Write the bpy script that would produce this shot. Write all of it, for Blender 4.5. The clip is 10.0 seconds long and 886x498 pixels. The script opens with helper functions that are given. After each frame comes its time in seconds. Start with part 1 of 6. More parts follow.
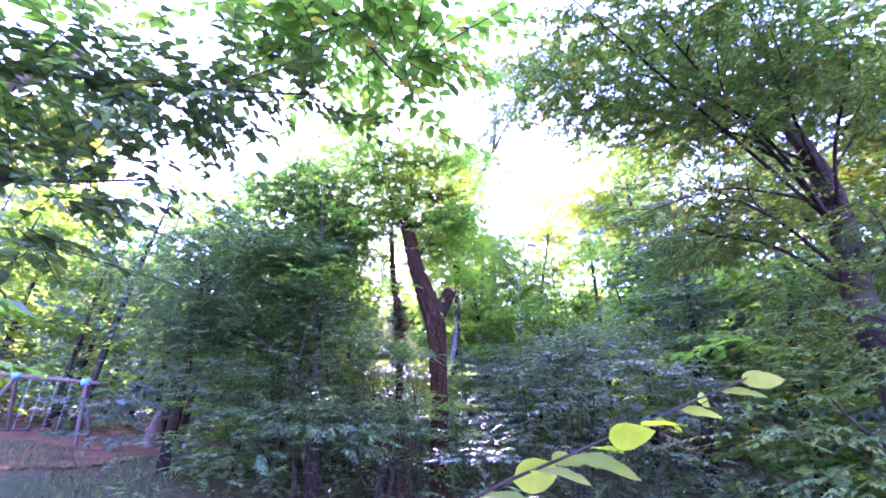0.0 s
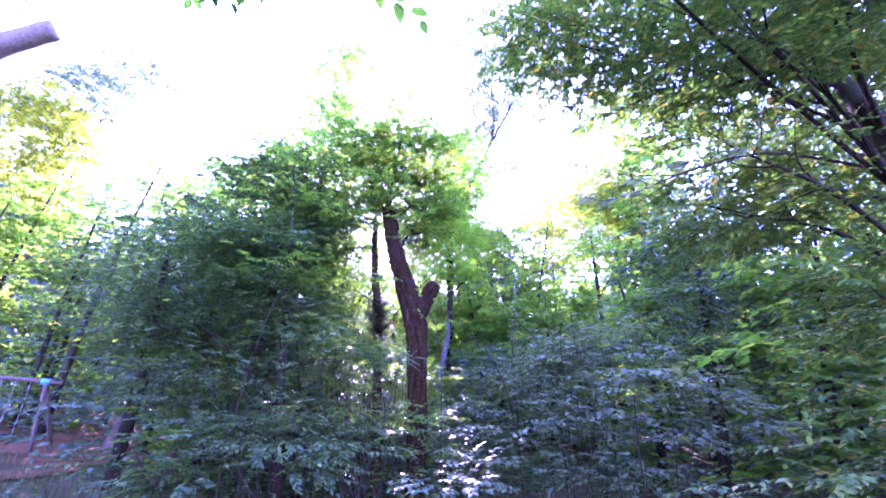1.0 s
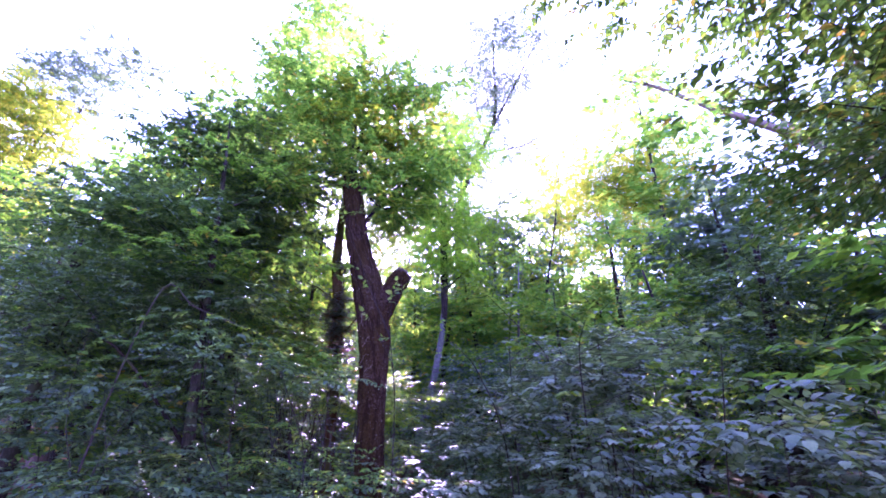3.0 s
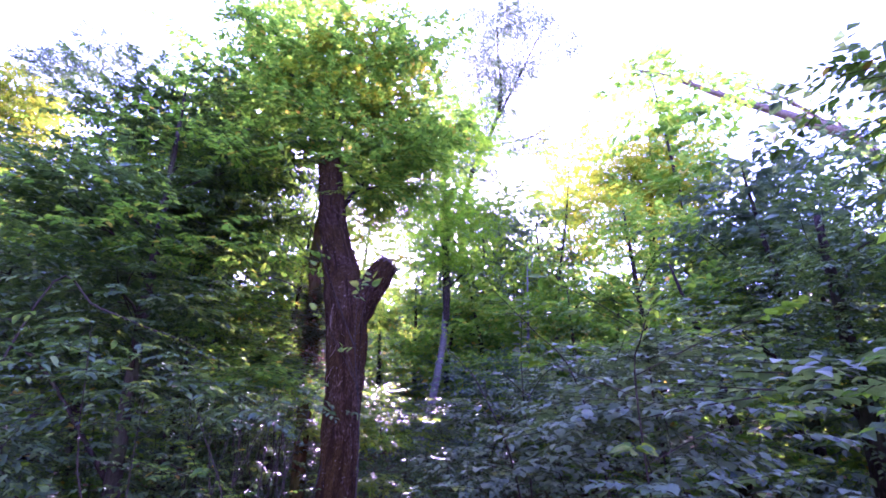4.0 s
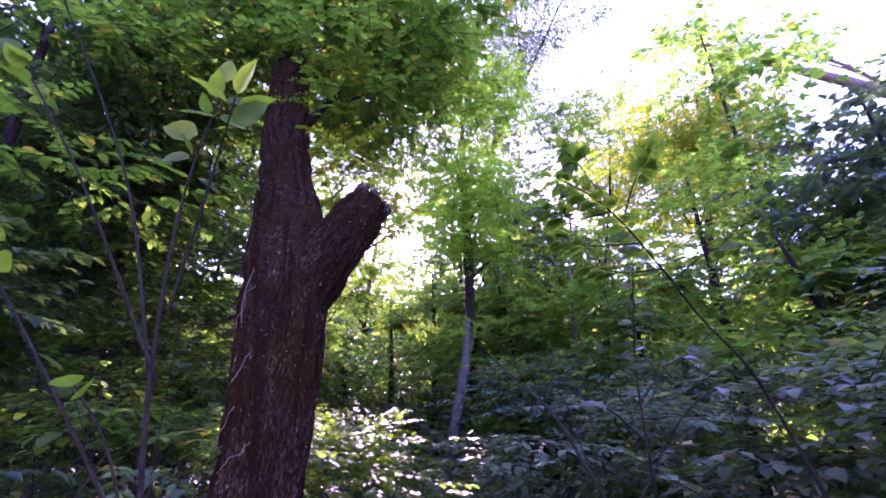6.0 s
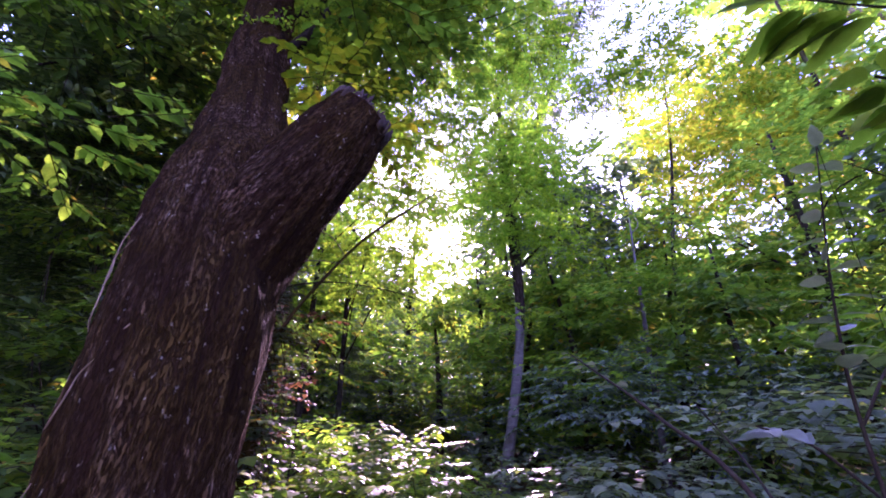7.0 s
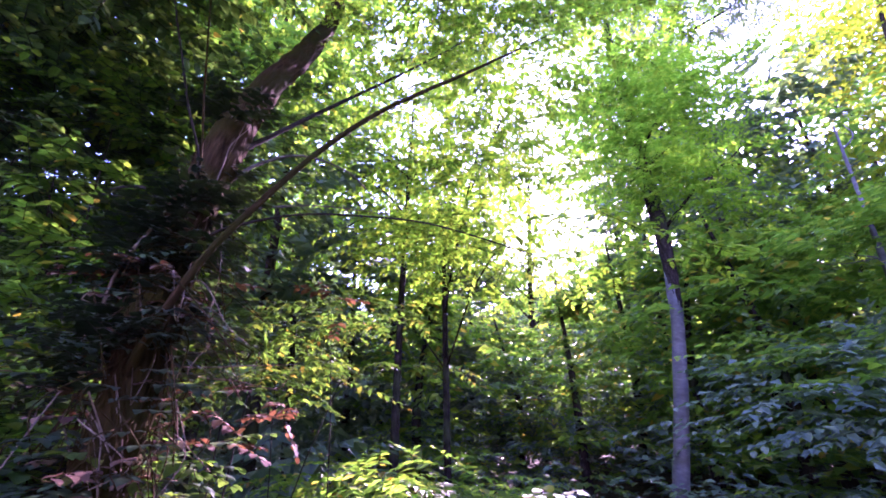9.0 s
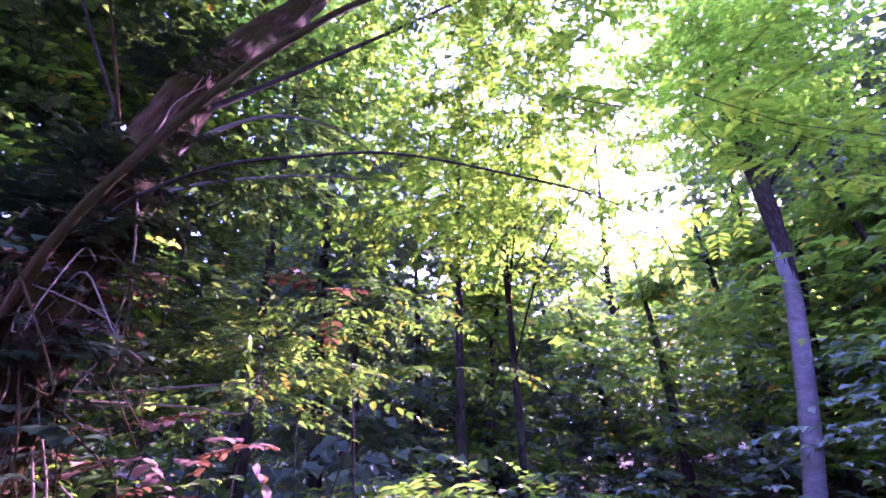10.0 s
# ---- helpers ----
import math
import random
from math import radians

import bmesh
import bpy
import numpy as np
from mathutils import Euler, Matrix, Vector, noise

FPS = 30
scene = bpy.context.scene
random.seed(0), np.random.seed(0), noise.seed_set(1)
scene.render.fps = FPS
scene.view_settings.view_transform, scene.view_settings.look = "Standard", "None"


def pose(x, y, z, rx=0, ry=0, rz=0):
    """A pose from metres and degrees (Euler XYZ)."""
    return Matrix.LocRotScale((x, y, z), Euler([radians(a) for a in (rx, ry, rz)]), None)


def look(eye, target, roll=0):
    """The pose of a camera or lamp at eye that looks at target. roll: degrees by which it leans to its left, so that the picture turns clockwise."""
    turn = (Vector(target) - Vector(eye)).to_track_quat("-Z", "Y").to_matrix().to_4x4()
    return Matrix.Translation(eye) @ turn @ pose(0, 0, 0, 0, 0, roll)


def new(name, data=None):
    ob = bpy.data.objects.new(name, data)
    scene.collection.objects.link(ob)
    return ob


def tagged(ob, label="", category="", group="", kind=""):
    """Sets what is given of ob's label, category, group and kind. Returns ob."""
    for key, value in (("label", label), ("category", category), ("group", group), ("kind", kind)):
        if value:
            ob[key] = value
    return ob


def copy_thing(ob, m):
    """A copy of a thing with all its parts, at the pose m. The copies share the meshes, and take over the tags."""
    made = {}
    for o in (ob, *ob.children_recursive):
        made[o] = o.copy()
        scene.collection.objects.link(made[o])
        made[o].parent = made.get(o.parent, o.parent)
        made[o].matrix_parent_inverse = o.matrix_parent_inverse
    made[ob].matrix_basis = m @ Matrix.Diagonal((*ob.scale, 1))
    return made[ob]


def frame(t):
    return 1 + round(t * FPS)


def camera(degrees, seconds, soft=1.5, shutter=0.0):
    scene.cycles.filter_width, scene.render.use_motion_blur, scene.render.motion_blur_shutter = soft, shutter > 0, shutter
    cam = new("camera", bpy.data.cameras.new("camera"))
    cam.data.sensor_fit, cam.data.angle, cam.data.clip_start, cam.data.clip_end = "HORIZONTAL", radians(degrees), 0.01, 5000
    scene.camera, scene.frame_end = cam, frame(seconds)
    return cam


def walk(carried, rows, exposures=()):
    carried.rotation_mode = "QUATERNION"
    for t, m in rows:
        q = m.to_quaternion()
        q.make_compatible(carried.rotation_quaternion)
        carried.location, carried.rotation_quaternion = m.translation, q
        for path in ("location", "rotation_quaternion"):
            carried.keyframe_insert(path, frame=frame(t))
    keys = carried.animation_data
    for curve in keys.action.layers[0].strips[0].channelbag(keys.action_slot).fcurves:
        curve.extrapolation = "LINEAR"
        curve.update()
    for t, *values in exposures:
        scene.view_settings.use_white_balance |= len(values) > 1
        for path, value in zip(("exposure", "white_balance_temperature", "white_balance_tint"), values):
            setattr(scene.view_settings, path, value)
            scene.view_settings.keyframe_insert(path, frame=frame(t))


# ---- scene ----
cam = camera(90.0, 10.0, soft=1.8, shutter=0.05)
PATH = [
    (0, (0.006, 0.002, 1.659), (0.225, 4.607, 3.593), 1.24),
    (0.5, (0.175, 0.485, 1.788), (0.401, 5.099, 3.702), 1.36),
    (1, (0.386, 0.986, 1.915), (0.592, 5.604, 3.819), 1.63),
    (1.5, (0.583, 1.487, 2.036), (0.778, 6.107, 3.940), 2.20),
    (2, (0.758, 1.979, 2.164), (0.927, 6.602, 4.060), 2.50),
    (2.5, (0.883, 2.482, 2.294), (1.032, 7.104, 4.195), 2.01),
    (3.1, (0.984, 3.116, 2.479), (1.097, 7.745, 4.366), 1.47),
    (3.6, (1.082, 3.693, 2.632), (1.166, 8.322, 4.521), 1.50),
    (4, (1.132, 4.170, 2.723), (1.182, 8.793, 4.627), 1.40),
    (4.5, (1.157, 4.779, 2.816), (1.164, 9.396, 4.735), 1.15),
    (5, (1.138, 5.341, 2.928), (1.109, 9.957, 4.849), 0.95),
    (5.7, (1.091, 6.084, 3.072), (0.975, 10.697, 4.999), 0.59),
    (6.3, (1.059, 6.712, 3.184), (0.842, 11.317, 5.121), 0.28),
    (6.5, (1.059, 6.909, 3.214), (0.743, 11.506, 5.155), -0.13),
    (7, (1.057, 7.375, 3.287), (0.421, 11.941, 5.223), -0.71),
    (7.5, (1.050, 7.794, 3.336), (0.113, 12.305, 5.279), -1.25),
    (8, (1.031, 8.268, 3.400), (-0.216, 12.705, 5.339), -1.54),
    (8.5, (0.996, 8.707, 3.479), (-0.597, 13.031, 5.418), -1.30),
    (9, (0.965, 9.081, 3.549), (-0.996, 13.253, 5.485), -1.04),
    (9.5, (0.927, 9.387, 3.608), (-1.379, 13.399, 5.502), -1.65),
    (10, (0.875, 9.663, 3.664), (-1.783, 13.449, 5.562), -1.93),
]
EXPOSURES = [(0.0, 4.65, 5000.0, 96.0), (0.5, 4.7, 4750.0, 104.0), (1.5, 4.15, 4900.0, 98.0), (4.0, 3.8, 5150.0, 104.0), (5.2, 3.55, 5300.0, 106.0), (6.5, 3.2, 5400.0, 104.0), (7.5, 3.35, 5700.0, 84.0), (8.5, 3.65, 5450.0, 86.0), (10.0, 4.2, 5150.0, 120.0)]
walk(cam, [(t, look(eye, target, roll)) for t, eye, target, roll in PATH], EXPOSURES)

# ---- light: low sun ahead behind the trees, bright hazy evening sky ----
SUN_AZ, SUN_EL = 4.0, 25.5        # degrees left of straight ahead, degrees up
world = bpy.data.worlds.new("sky")
scene.world = world
world.use_nodes = True
wn = world.node_tree.nodes
sky = wn.new("ShaderNodeTexSky")
sky.sky_type = "NISHITA"
sky.sun_disc = False
sky.sun_elevation = radians(SUN_EL)
sky.sun_rotation = radians(-SUN_AZ)
sky.air_density, sky.dust_density, sky.ozone_density = 1.0, 0.5, 1.0
wn["Background"].inputs["Strength"].default_value = 0.15
world.node_tree.links.new(sky.outputs["Color"], wn["Background"].inputs["Color"])
sun_data = bpy.data.lights.new("sun", "SUN")
sun_data.energy, sun_data.angle, sun_data.color = 4.2, radians(0.53), (1.0, 0.87, 0.68)
sun = new("sun", sun_data)
toward = Vector((-math.sin(radians(SUN_AZ)) * math.cos(radians(SUN_EL)), math.cos(radians(SUN_AZ)) * math.cos(radians(SUN_EL)), math.sin(radians(SUN_EL))))
sun.matrix_world = look(toward * 60, (0, 0, 0))

rng = np.random.default_rng(7)
UP = np.array([0.0, 0.0, 1.0])
# the narrow way between the bushes, kept clear of leaves
CLEARING = np.array([(-0.2, -0.6, 1.5), (0.4, 1.0, 1.95), (0.92, 2.6, 2.35), (1.16, 4.2, 2.8), (1.1, 6.1, 3.15), (1.04, 7.5, 3.4), (1.01, 8.6, 3.5), (0.95, 9.3, 3.62), (0.85, 9.8, 3.7)])


# ---- materials ----
def nodes_of(name):
    m = bpy.data.materials.new(name)
    m.use_nodes = True
    t = m.node_tree
    t.nodes.remove(t.nodes["Principled BSDF"])
    return m, t.nodes, t.links, t.nodes["Material Output"]


def ramp_of(n, stops):
    r = n.new("ShaderNodeValToRGB")
    e = r.color_ramp.elements
    while len(e) < len(stops):
        e.new(0.5)
    for i, (p, c) in enumerate(stops):
        e[i].position, e[i].color = p, (*c, 1)
    return r


def leaf_material(name, stops, glow, through_share=0.45, rough=0.42, sheen=0.5, single=False):
    """A leaf: a glossy upper skin over a blade that lets light through; every blade has its own tint."""
    m, n, l, out = nodes_of(name)
    if single:
        pick = n.new("ShaderNodeObjectInfo").outputs["Random"]
    else:
        pick = n.new("ShaderNodeNewGeometry").outputs["Random Per Island"]
    tint = ramp_of(n, stops)
    l.new(pick, tint.inputs["Fac"])
    pos = n.new("ShaderNodeTexCoord")
    mott = n.new("ShaderNodeTexNoise")
    mott.inputs["Scale"].default_value = 1.7
    l.new(pos.outputs["Object"], mott.inputs["Vector"])
    fine = n.new("ShaderNodeTexNoise")
    fine.inputs["Scale"].default_value = 70.0
    fine.inputs["Detail"].default_value = 3.0
    l.new(pos.outputs["Object"], fine.inputs["Vector"])
    both = n.new("ShaderNodeMath")
    both.operation = "ADD"
    l.new(mott.outputs["Fac"], both.inputs[0])
    l.new(fine.outputs["Fac"], both.inputs[1])
    val = n.new("ShaderNodeMapRange")
    val.inputs["From Min"].default_value, val.inputs["From Max"].default_value = 0.6, 1.4
    val.inputs["To Min"].default_value, val.inputs["To Max"].default_value = 0.7, 1.3
    l.new(both.outputs[0], val.inputs["Value"])
    hsv = n.new("ShaderNodeHueSaturation")
    l.new(tint.outputs["Color"], hsv.inputs["Color"])
    l.new(val.outputs["Result"], hsv.inputs["Value"])
    p = n.new("ShaderNodeBsdfPrincipled")
    p.inputs["Roughness"].default_value = rough
    p.inputs["Specular IOR Level"].default_value = sheen
    l.new(hsv.outputs["Color"], p.inputs["Base Color"])
    tl = n.new("ShaderNodeBsdfTranslucent")
    mul = n.new("ShaderNodeMix")
    mul.data_type, mul.blend_type = "RGBA", "MULTIPLY"
    mul.inputs["Factor"].default_value = 1.0
    mul.inputs["B"].default_value = (*glow, 1)
    l.new(hsv.outputs["Color"], mul.inputs["A"])
    l.new(mul.outputs["Result"], tl.inputs["Color"])
    mix = n.new("ShaderNodeMixShader")
    mix.inputs["Fac"].default_value = through_share
    l.new(p.outputs["BSDF"], mix.inputs[1])
    l.new(tl.outputs["BSDF"], mix.inputs[2])
    l.new(mix.outputs["Shader"], out.inputs["Surface"])
    return m


def rough_material(name, stops, scale, stretch=(1, 1, 1), rough=0.85, bump=0.5, bump_dist=0.01, patch=None, patch_scale=2.0, detail=8.0, patch_at=(0.5, 0.62), along=False):
    """Bark, earth or weathered wood: grain at one scale, stains or moss at another, and relief."""
    m, n, l, out = nodes_of(name)
    if along:
        pos = n.new("ShaderNodeAttribute")
        pos.attribute_name = "grain"
        place = pos.outputs["Vector"]
    else:
        place = n.new("ShaderNodeTexCoord").outputs["Object"]
    mp = n.new("ShaderNodeMapping")
    mp.inputs["Scale"].default_value = stretch
    l.new(place, mp.inputs["Vector"])
    a = n.new("ShaderNodeTexNoise")
    a.inputs["Scale"].default_value, a.inputs["Detail"].default_value, a.inputs["Roughness"].default_value = scale, detail, 0.65
    l.new(mp.outputs["Vector"], a.inputs["Vector"])
    r = ramp_of(n, stops)
    l.new(a.outputs["Fac"], r.inputs["Fac"])
    color = r.outputs["Color"]
    if patch:
        b = n.new("ShaderNodeTexNoise")
        b.inputs["Scale"].default_value, b.inputs["Detail"].default_value = patch_scale, 6.0
        l.new(place, b.inputs["Vector"])
        k = ramp_of(n, [(patch_at[0], (0, 0, 0)), (patch_at[1], (1, 1, 1))])
        l.new(b.outputs["Fac"], k.inputs["Fac"])
        mx = n.new("ShaderNodeMix")
        mx.data_type = "RGBA"
        l.new(k.outputs["Color"], mx.inputs["Factor"])
        l.new(color, mx.inputs["A"])
        mx.inputs["B"].default_value = (*patch, 1)
        color = mx.outputs["Result"]
    p = n.new("ShaderNodeBsdfPrincipled")
    p.inputs["Roughness"].default_value = rough
    p.inputs["Specular IOR Level"].default_value = 0.06
    l.new(color, p.inputs["Base Color"])
    bp = n.new("ShaderNodeBump")
    bp.inputs["Strength"].default_value, bp.inputs["Distance"].default_value = bump, bump_dist
    l.new(a.outputs["Fac"], bp.inputs["Height"])
    l.new(bp.outputs["Normal"], p.inputs["Normal"])
    l.new(p.outputs["BSDF"], out.inputs["Surface"])
    return m


def old_bark(name):
    """Old bark: fine upright cracks and long fissures, pale lichen flecks, brown moss in patches."""
    m, n, l, out = nodes_of(name)
    pos = n.new("ShaderNodeAttribute")
    pos.attribute_name = "grain"

    def noise(scale, detail, rough, squeeze):
        mp = n.new("ShaderNodeMapping")
        mp.inputs["Scale"].default_value = (1.0, 1.0, squeeze)
        l.new(pos.outputs["Vector"], mp.inputs["Vector"])
        a = n.new("ShaderNodeTexNoise")
        a.inputs["Scale"].default_value, a.inputs["Detail"].default_value, a.inputs["Roughness"].default_value = scale, detail, rough
        l.new(mp.outputs["Vector"], a.inputs["Vector"])
        return a.outputs["Fac"]

    def step(value, lo, hi, least):
        s = n.new("ShaderNodeMapRange")
        s.inputs["From Min"].default_value, s.inputs["From Max"].default_value, s.inputs["To Min"].default_value = lo, hi, least
        l.new(value, s.inputs["Value"])
        return s.outputs["Result"]

    def times(a, b):
        k = n.new("ShaderNodeMath")
        k.operation = "MULTIPLY"
        l.new(a, k.inputs[0])
        l.new(b, k.inputs[1])
        return k.outputs[0]

    fine = noise(170.0, 5.0, 0.6, 0.26)
    long = noise(25.0, 6.0, 0.6, 0.12)
    crack = times(step(fine, 0.42, 0.54, 0.25), step(long, 0.40, 0.52, 0.2))
    tone = ramp_of(n, [(0.34, (0.016, 0.008, 0.004)), (0.46, (0.052, 0.026, 0.012)), (0.55, (0.092, 0.051, 0.029)), (0.64, (0.165, 0.105, 0.072))])
    l.new(noise(90.0, 8.0, 0.7, 0.4), tone.inputs["Fac"])
    mask = ramp_of(n, [(0.40, (0, 0, 0)), (0.53, (0.85, 0.85, 0.85))])
    l.new(noise(2.6, 9.0, 0.6, 1.0), mask.inputs["Fac"])
    moss = n.new("ShaderNodeMix")
    moss.data_type = "RGBA"
    moss.inputs["B"].default_value = (0.058, 0.032, 0.009, 1)
    l.new(mask.outputs["Color"], moss.inputs["Factor"])
    l.new(tone.outputs["Color"], moss.inputs["A"])
    dark = n.new("ShaderNodeMix")
    dark.data_type = "RGBA"
    dark.inputs["A"].default_value = (0.018, 0.008, 0.005, 1)
    l.new(crack, dark.inputs["Factor"])
    l.new(moss.outputs["Result"], dark.inputs["B"])
    fleck = ramp_of(n, [(0.65, (0, 0, 0)), (0.70, (0.75, 0.75, 0.75))])
    l.new(noise(55.0, 4.0, 0.6, 0.75), fleck.inputs["Fac"])
    lichen = n.new("ShaderNodeMix")
    lichen.data_type = "RGBA"
    lichen.inputs["B"].default_value = (0.32, 0.26, 0.20, 1)
    l.new(fleck.outputs["Color"], lichen.inputs["Factor"])
    l.new(dark.outputs["Result"], lichen.inputs["A"])
    p = n.new("ShaderNodeBsdfPrincipled")
    p.inputs["Roughness"].default_value = 0.95
    p.inputs["Specular IOR Level"].default_value = 0.02
    l.new(lichen.outputs["Result"], p.inputs["Base Color"])
    bp = n.new("ShaderNodeBump")
    bp.inputs["Strength"].default_value, bp.inputs["Distance"].default_value = 1.0, 0.024
    l.new(crack, bp.inputs["Height"])
    l.new(bp.outputs["Normal"], p.inputs["Normal"])
    l.new(p.outputs["BSDF"], out.inputs["Surface"])
    return m


GREEN_GLOW = (2.2, 2.5, 0.7)
# Darker leaf green: the shade under the trees is put into this colour.
M_DARK = leaf_material("leaf_shade_green", [(0.0, (0.032, 0.061, 0.030)), (0.6, (0.059, 0.108, 0.037)), (1.0, (0.119, 0.171, 0.044))], GREEN_GLOW, 0.34, 0.5, 0.3)
M_FAR = leaf_material("leaf_far_woods", [(0.0, (0.038, 0.063, 0.037)), (0.6, (0.066, 0.100, 0.046)), (1.0, (0.113, 0.139, 0.048))], GREEN_GLOW, 0.25, 0.6, 0.2)
M_MID = leaf_material("leaf_green", [(0.0, (0.052, 0.104, 0.032)), (0.6, (0.095, 0.165, 0.037)), (0.95, (0.169, 0.211, 0.041)), (1.0, (0.339, 0.179, 0.057))], (2.06, 2.61, 0.44), 0.6, 0.45, 0.35)
# Lighter leaf green with the brightness of sunlit foliage put into its colour.
M_LIGHT = leaf_material("leaf_sunlit_green", [(0.0, (0.090, 0.144, 0.021)), (0.5, (0.136, 0.184, 0.023)), (1.0, (0.215, 0.219, 0.025))], (1.5, 2.25, 0.26), 0.57, 0.45, 0.35)
M_BEECH = leaf_material("leaf_beech", [(0.0, (0.050, 0.102, 0.032)), (0.6, (0.090, 0.159, 0.037)), (0.93, (0.169, 0.200, 0.039)), (1.0, (0.328, 0.173, 0.046))], (1.72, 2.16, 0.36), 0.32, 0.45, 0.35)
M_ROBINIA = leaf_material("leaf_robinia_green", [(0.0, (0.068, 0.127, 0.018)), (0.6, (0.104, 0.165, 0.021)), (1.0, (0.158, 0.196, 0.023))], (2.06, 2.88, 0.32), 0.65, 0.45, 0.35)
# Yellow of low sun on foliage, put into the leaf colour.
M_YELLOW = leaf_material("leaf_lit_yellow", [(0.0, (0.100, 0.160, 0.012)), (0.5, (0.140, 0.180, 0.010)), (0.9, (0.195, 0.195, 0.009)), (1.0, (0.235, 0.190, 0.010))], (1.89, 1.98, 0.24), 0.55, 0.5, 0.3)
M_HAZEL = leaf_material("leaf_hazel_grey_green", [(0.0, (0.066, 0.102, 0.055)), (0.6, (0.106, 0.150, 0.076)), (1.0, (0.165, 0.200, 0.105))], GREEN_GLOW, 0.3, 0.5, 0.30)
M_BLUE = leaf_material("leaf_blue_green", [(0.0, (0.056, 0.100, 0.070)), (0.6, (0.092, 0.144, 0.088)), (1.0, (0.140, 0.190, 0.104))], (1.2, 1.4, 0.5), 0.3, 0.55, 0.3)
M_IVY = leaf_material("leaf_ivy_dark", [(0.0, (0.018, 0.036, 0.016)), (0.6, (0.030, 0.056, 0.022)), (1.0, (0.055, 0.085, 0.030))], (1.2, 1.4, 0.5), 0.06, 0.4, 0.4)
# Brighter, yellower copy of the fresh blade, with sunlight put into its colour.
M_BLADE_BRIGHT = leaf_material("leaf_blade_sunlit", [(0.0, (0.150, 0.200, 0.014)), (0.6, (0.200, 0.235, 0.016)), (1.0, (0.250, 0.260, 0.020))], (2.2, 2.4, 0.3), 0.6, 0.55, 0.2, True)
M_DRY = leaf_material("leaf_dry_brown", [(0.0, (0.10, 0.045, 0.030)), (0.6, (0.17, 0.085, 0.050)), (1.0, (0.26, 0.15, 0.08))], (1.38, 1.17, 0.72), 0.25, 0.7, 0.2)
M_BLADE = leaf_material("leaf_blade_fresh", [(0.0, (0.069, 0.126, 0.028)), (0.6, (0.130, 0.180, 0.033)), (1.0, (0.199, 0.216, 0.038))], (2.15, 2.61, 0.40), 0.6, 0.5, 0.25, True)
# Near-grey base: the sky's silvery sheen is put into the blade colour.
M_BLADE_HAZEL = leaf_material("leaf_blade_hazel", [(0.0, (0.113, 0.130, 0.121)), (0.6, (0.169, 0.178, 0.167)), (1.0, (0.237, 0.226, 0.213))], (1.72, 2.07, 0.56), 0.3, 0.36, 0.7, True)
M_GRASS = leaf_material("grass_blade", [(0.0, (0.050, 0.085, 0.025)), (0.7, (0.080, 0.120, 0.030)), (1.0, (0.16, 0.14, 0.06))], (1.72, 1.80, 0.64), 0.35)
M_BARK_OLD = old_bark("bark_old_furrowed")
M_BARK = rough_material("bark_brown", [(0.36, (0.012, 0.008, 0.006)), (0.5, (0.024, 0.016, 0.012)), (0.62, (0.046, 0.032, 0.026)), (0.75, (0.085, 0.066, 0.058))], 22.0, (2, 2, 0.5), 0.9, 0.9, 0.014, (0.045, 0.050, 0.022), 1.6, along=True)
M_BARK_GREY = rough_material("bark_smooth_grey", [(0.25, (0.082, 0.072, 0.066)), (0.55, (0.142, 0.126, 0.118)), (0.8, (0.215, 0.195, 0.18))], 7.0, (1, 1, 2.4), 0.8, 0.5, 0.008, (0.09, 0.085, 0.05), 2.2, 8.0, (0.56, 0.72), along=True)
M_BARK_PALE = rough_material("bark_pale_branch", [(0.3, (0.085, 0.066, 0.052)), (0.6, (0.155, 0.122, 0.098)), (0.8, (0.23, 0.186, 0.152))], 12.0, (1, 1, 1), 0.85, 0.5, 0.006)
M_BARK_IVY = rough_material("bark_reddish_shredding", [(0.34, (0.018, 0.008, 0.003)), (0.5, (0.048, 0.024, 0.009)), (0.62, (0.074, 0.040, 0.017)), (0.74, (0.105, 0.062, 0.030))], 26.0, (2.2, 2.2, 0.4), 0.9, 1.0, 0.016, (0.042, 0.034, 0.007), 3.2, patch_at=(0.42, 0.56), along=True)
M_TWIG = rough_material("twig_bark", [(0.3, (0.020, 0.014, 0.010)), (0.6, (0.044, 0.032, 0.024)), (0.8, (0.085, 0.064, 0.05))], 30.0, (1, 1, 1), 0.85, 0.3, 0.003)
M_VINE = rough_material("dry_vine_bark", [(0.3, (0.13, 0.085, 0.055)), (0.6, (0.24, 0.165, 0.110)), (0.8, (0.36, 0.27, 0.19))], 40.0, (1, 1, 1), 0.85, 0.4, 0.003)
M_WOOD_BROKEN = rough_material("broken_wood", [(0.3, (0.040, 0.026, 0.020)), (0.6, (0.090, 0.062, 0.050)), (0.8, (0.17, 0.13, 0.11))], 30.0, (3, 3, 0.4), 0.9, 0.9, 0.015)
M_HILL = rough_material("distant_wooded_hill", [(0.3, (0.022, 0.036, 0.022)), (0.5, (0.045, 0.070, 0.034)), (0.7, (0.085, 0.115, 0.045))], 0.9, (1, 1, 1), 0.95, 1.0, 0.8, (0.05, 0.06, 0.04), 0.12)
M_GROUND = rough_material("forest_floor", [(0.25, (0.036, 0.027, 0.012)), (0.5, (0.075, 0.056, 0.024)), (0.75, (0.14, 0.105, 0.050))], 9.0, (1, 1, 1), 0.95, 0.9, 0.03, (0.046, 0.060, 0.018), 0.55, patch_at=(0.46, 0.6))
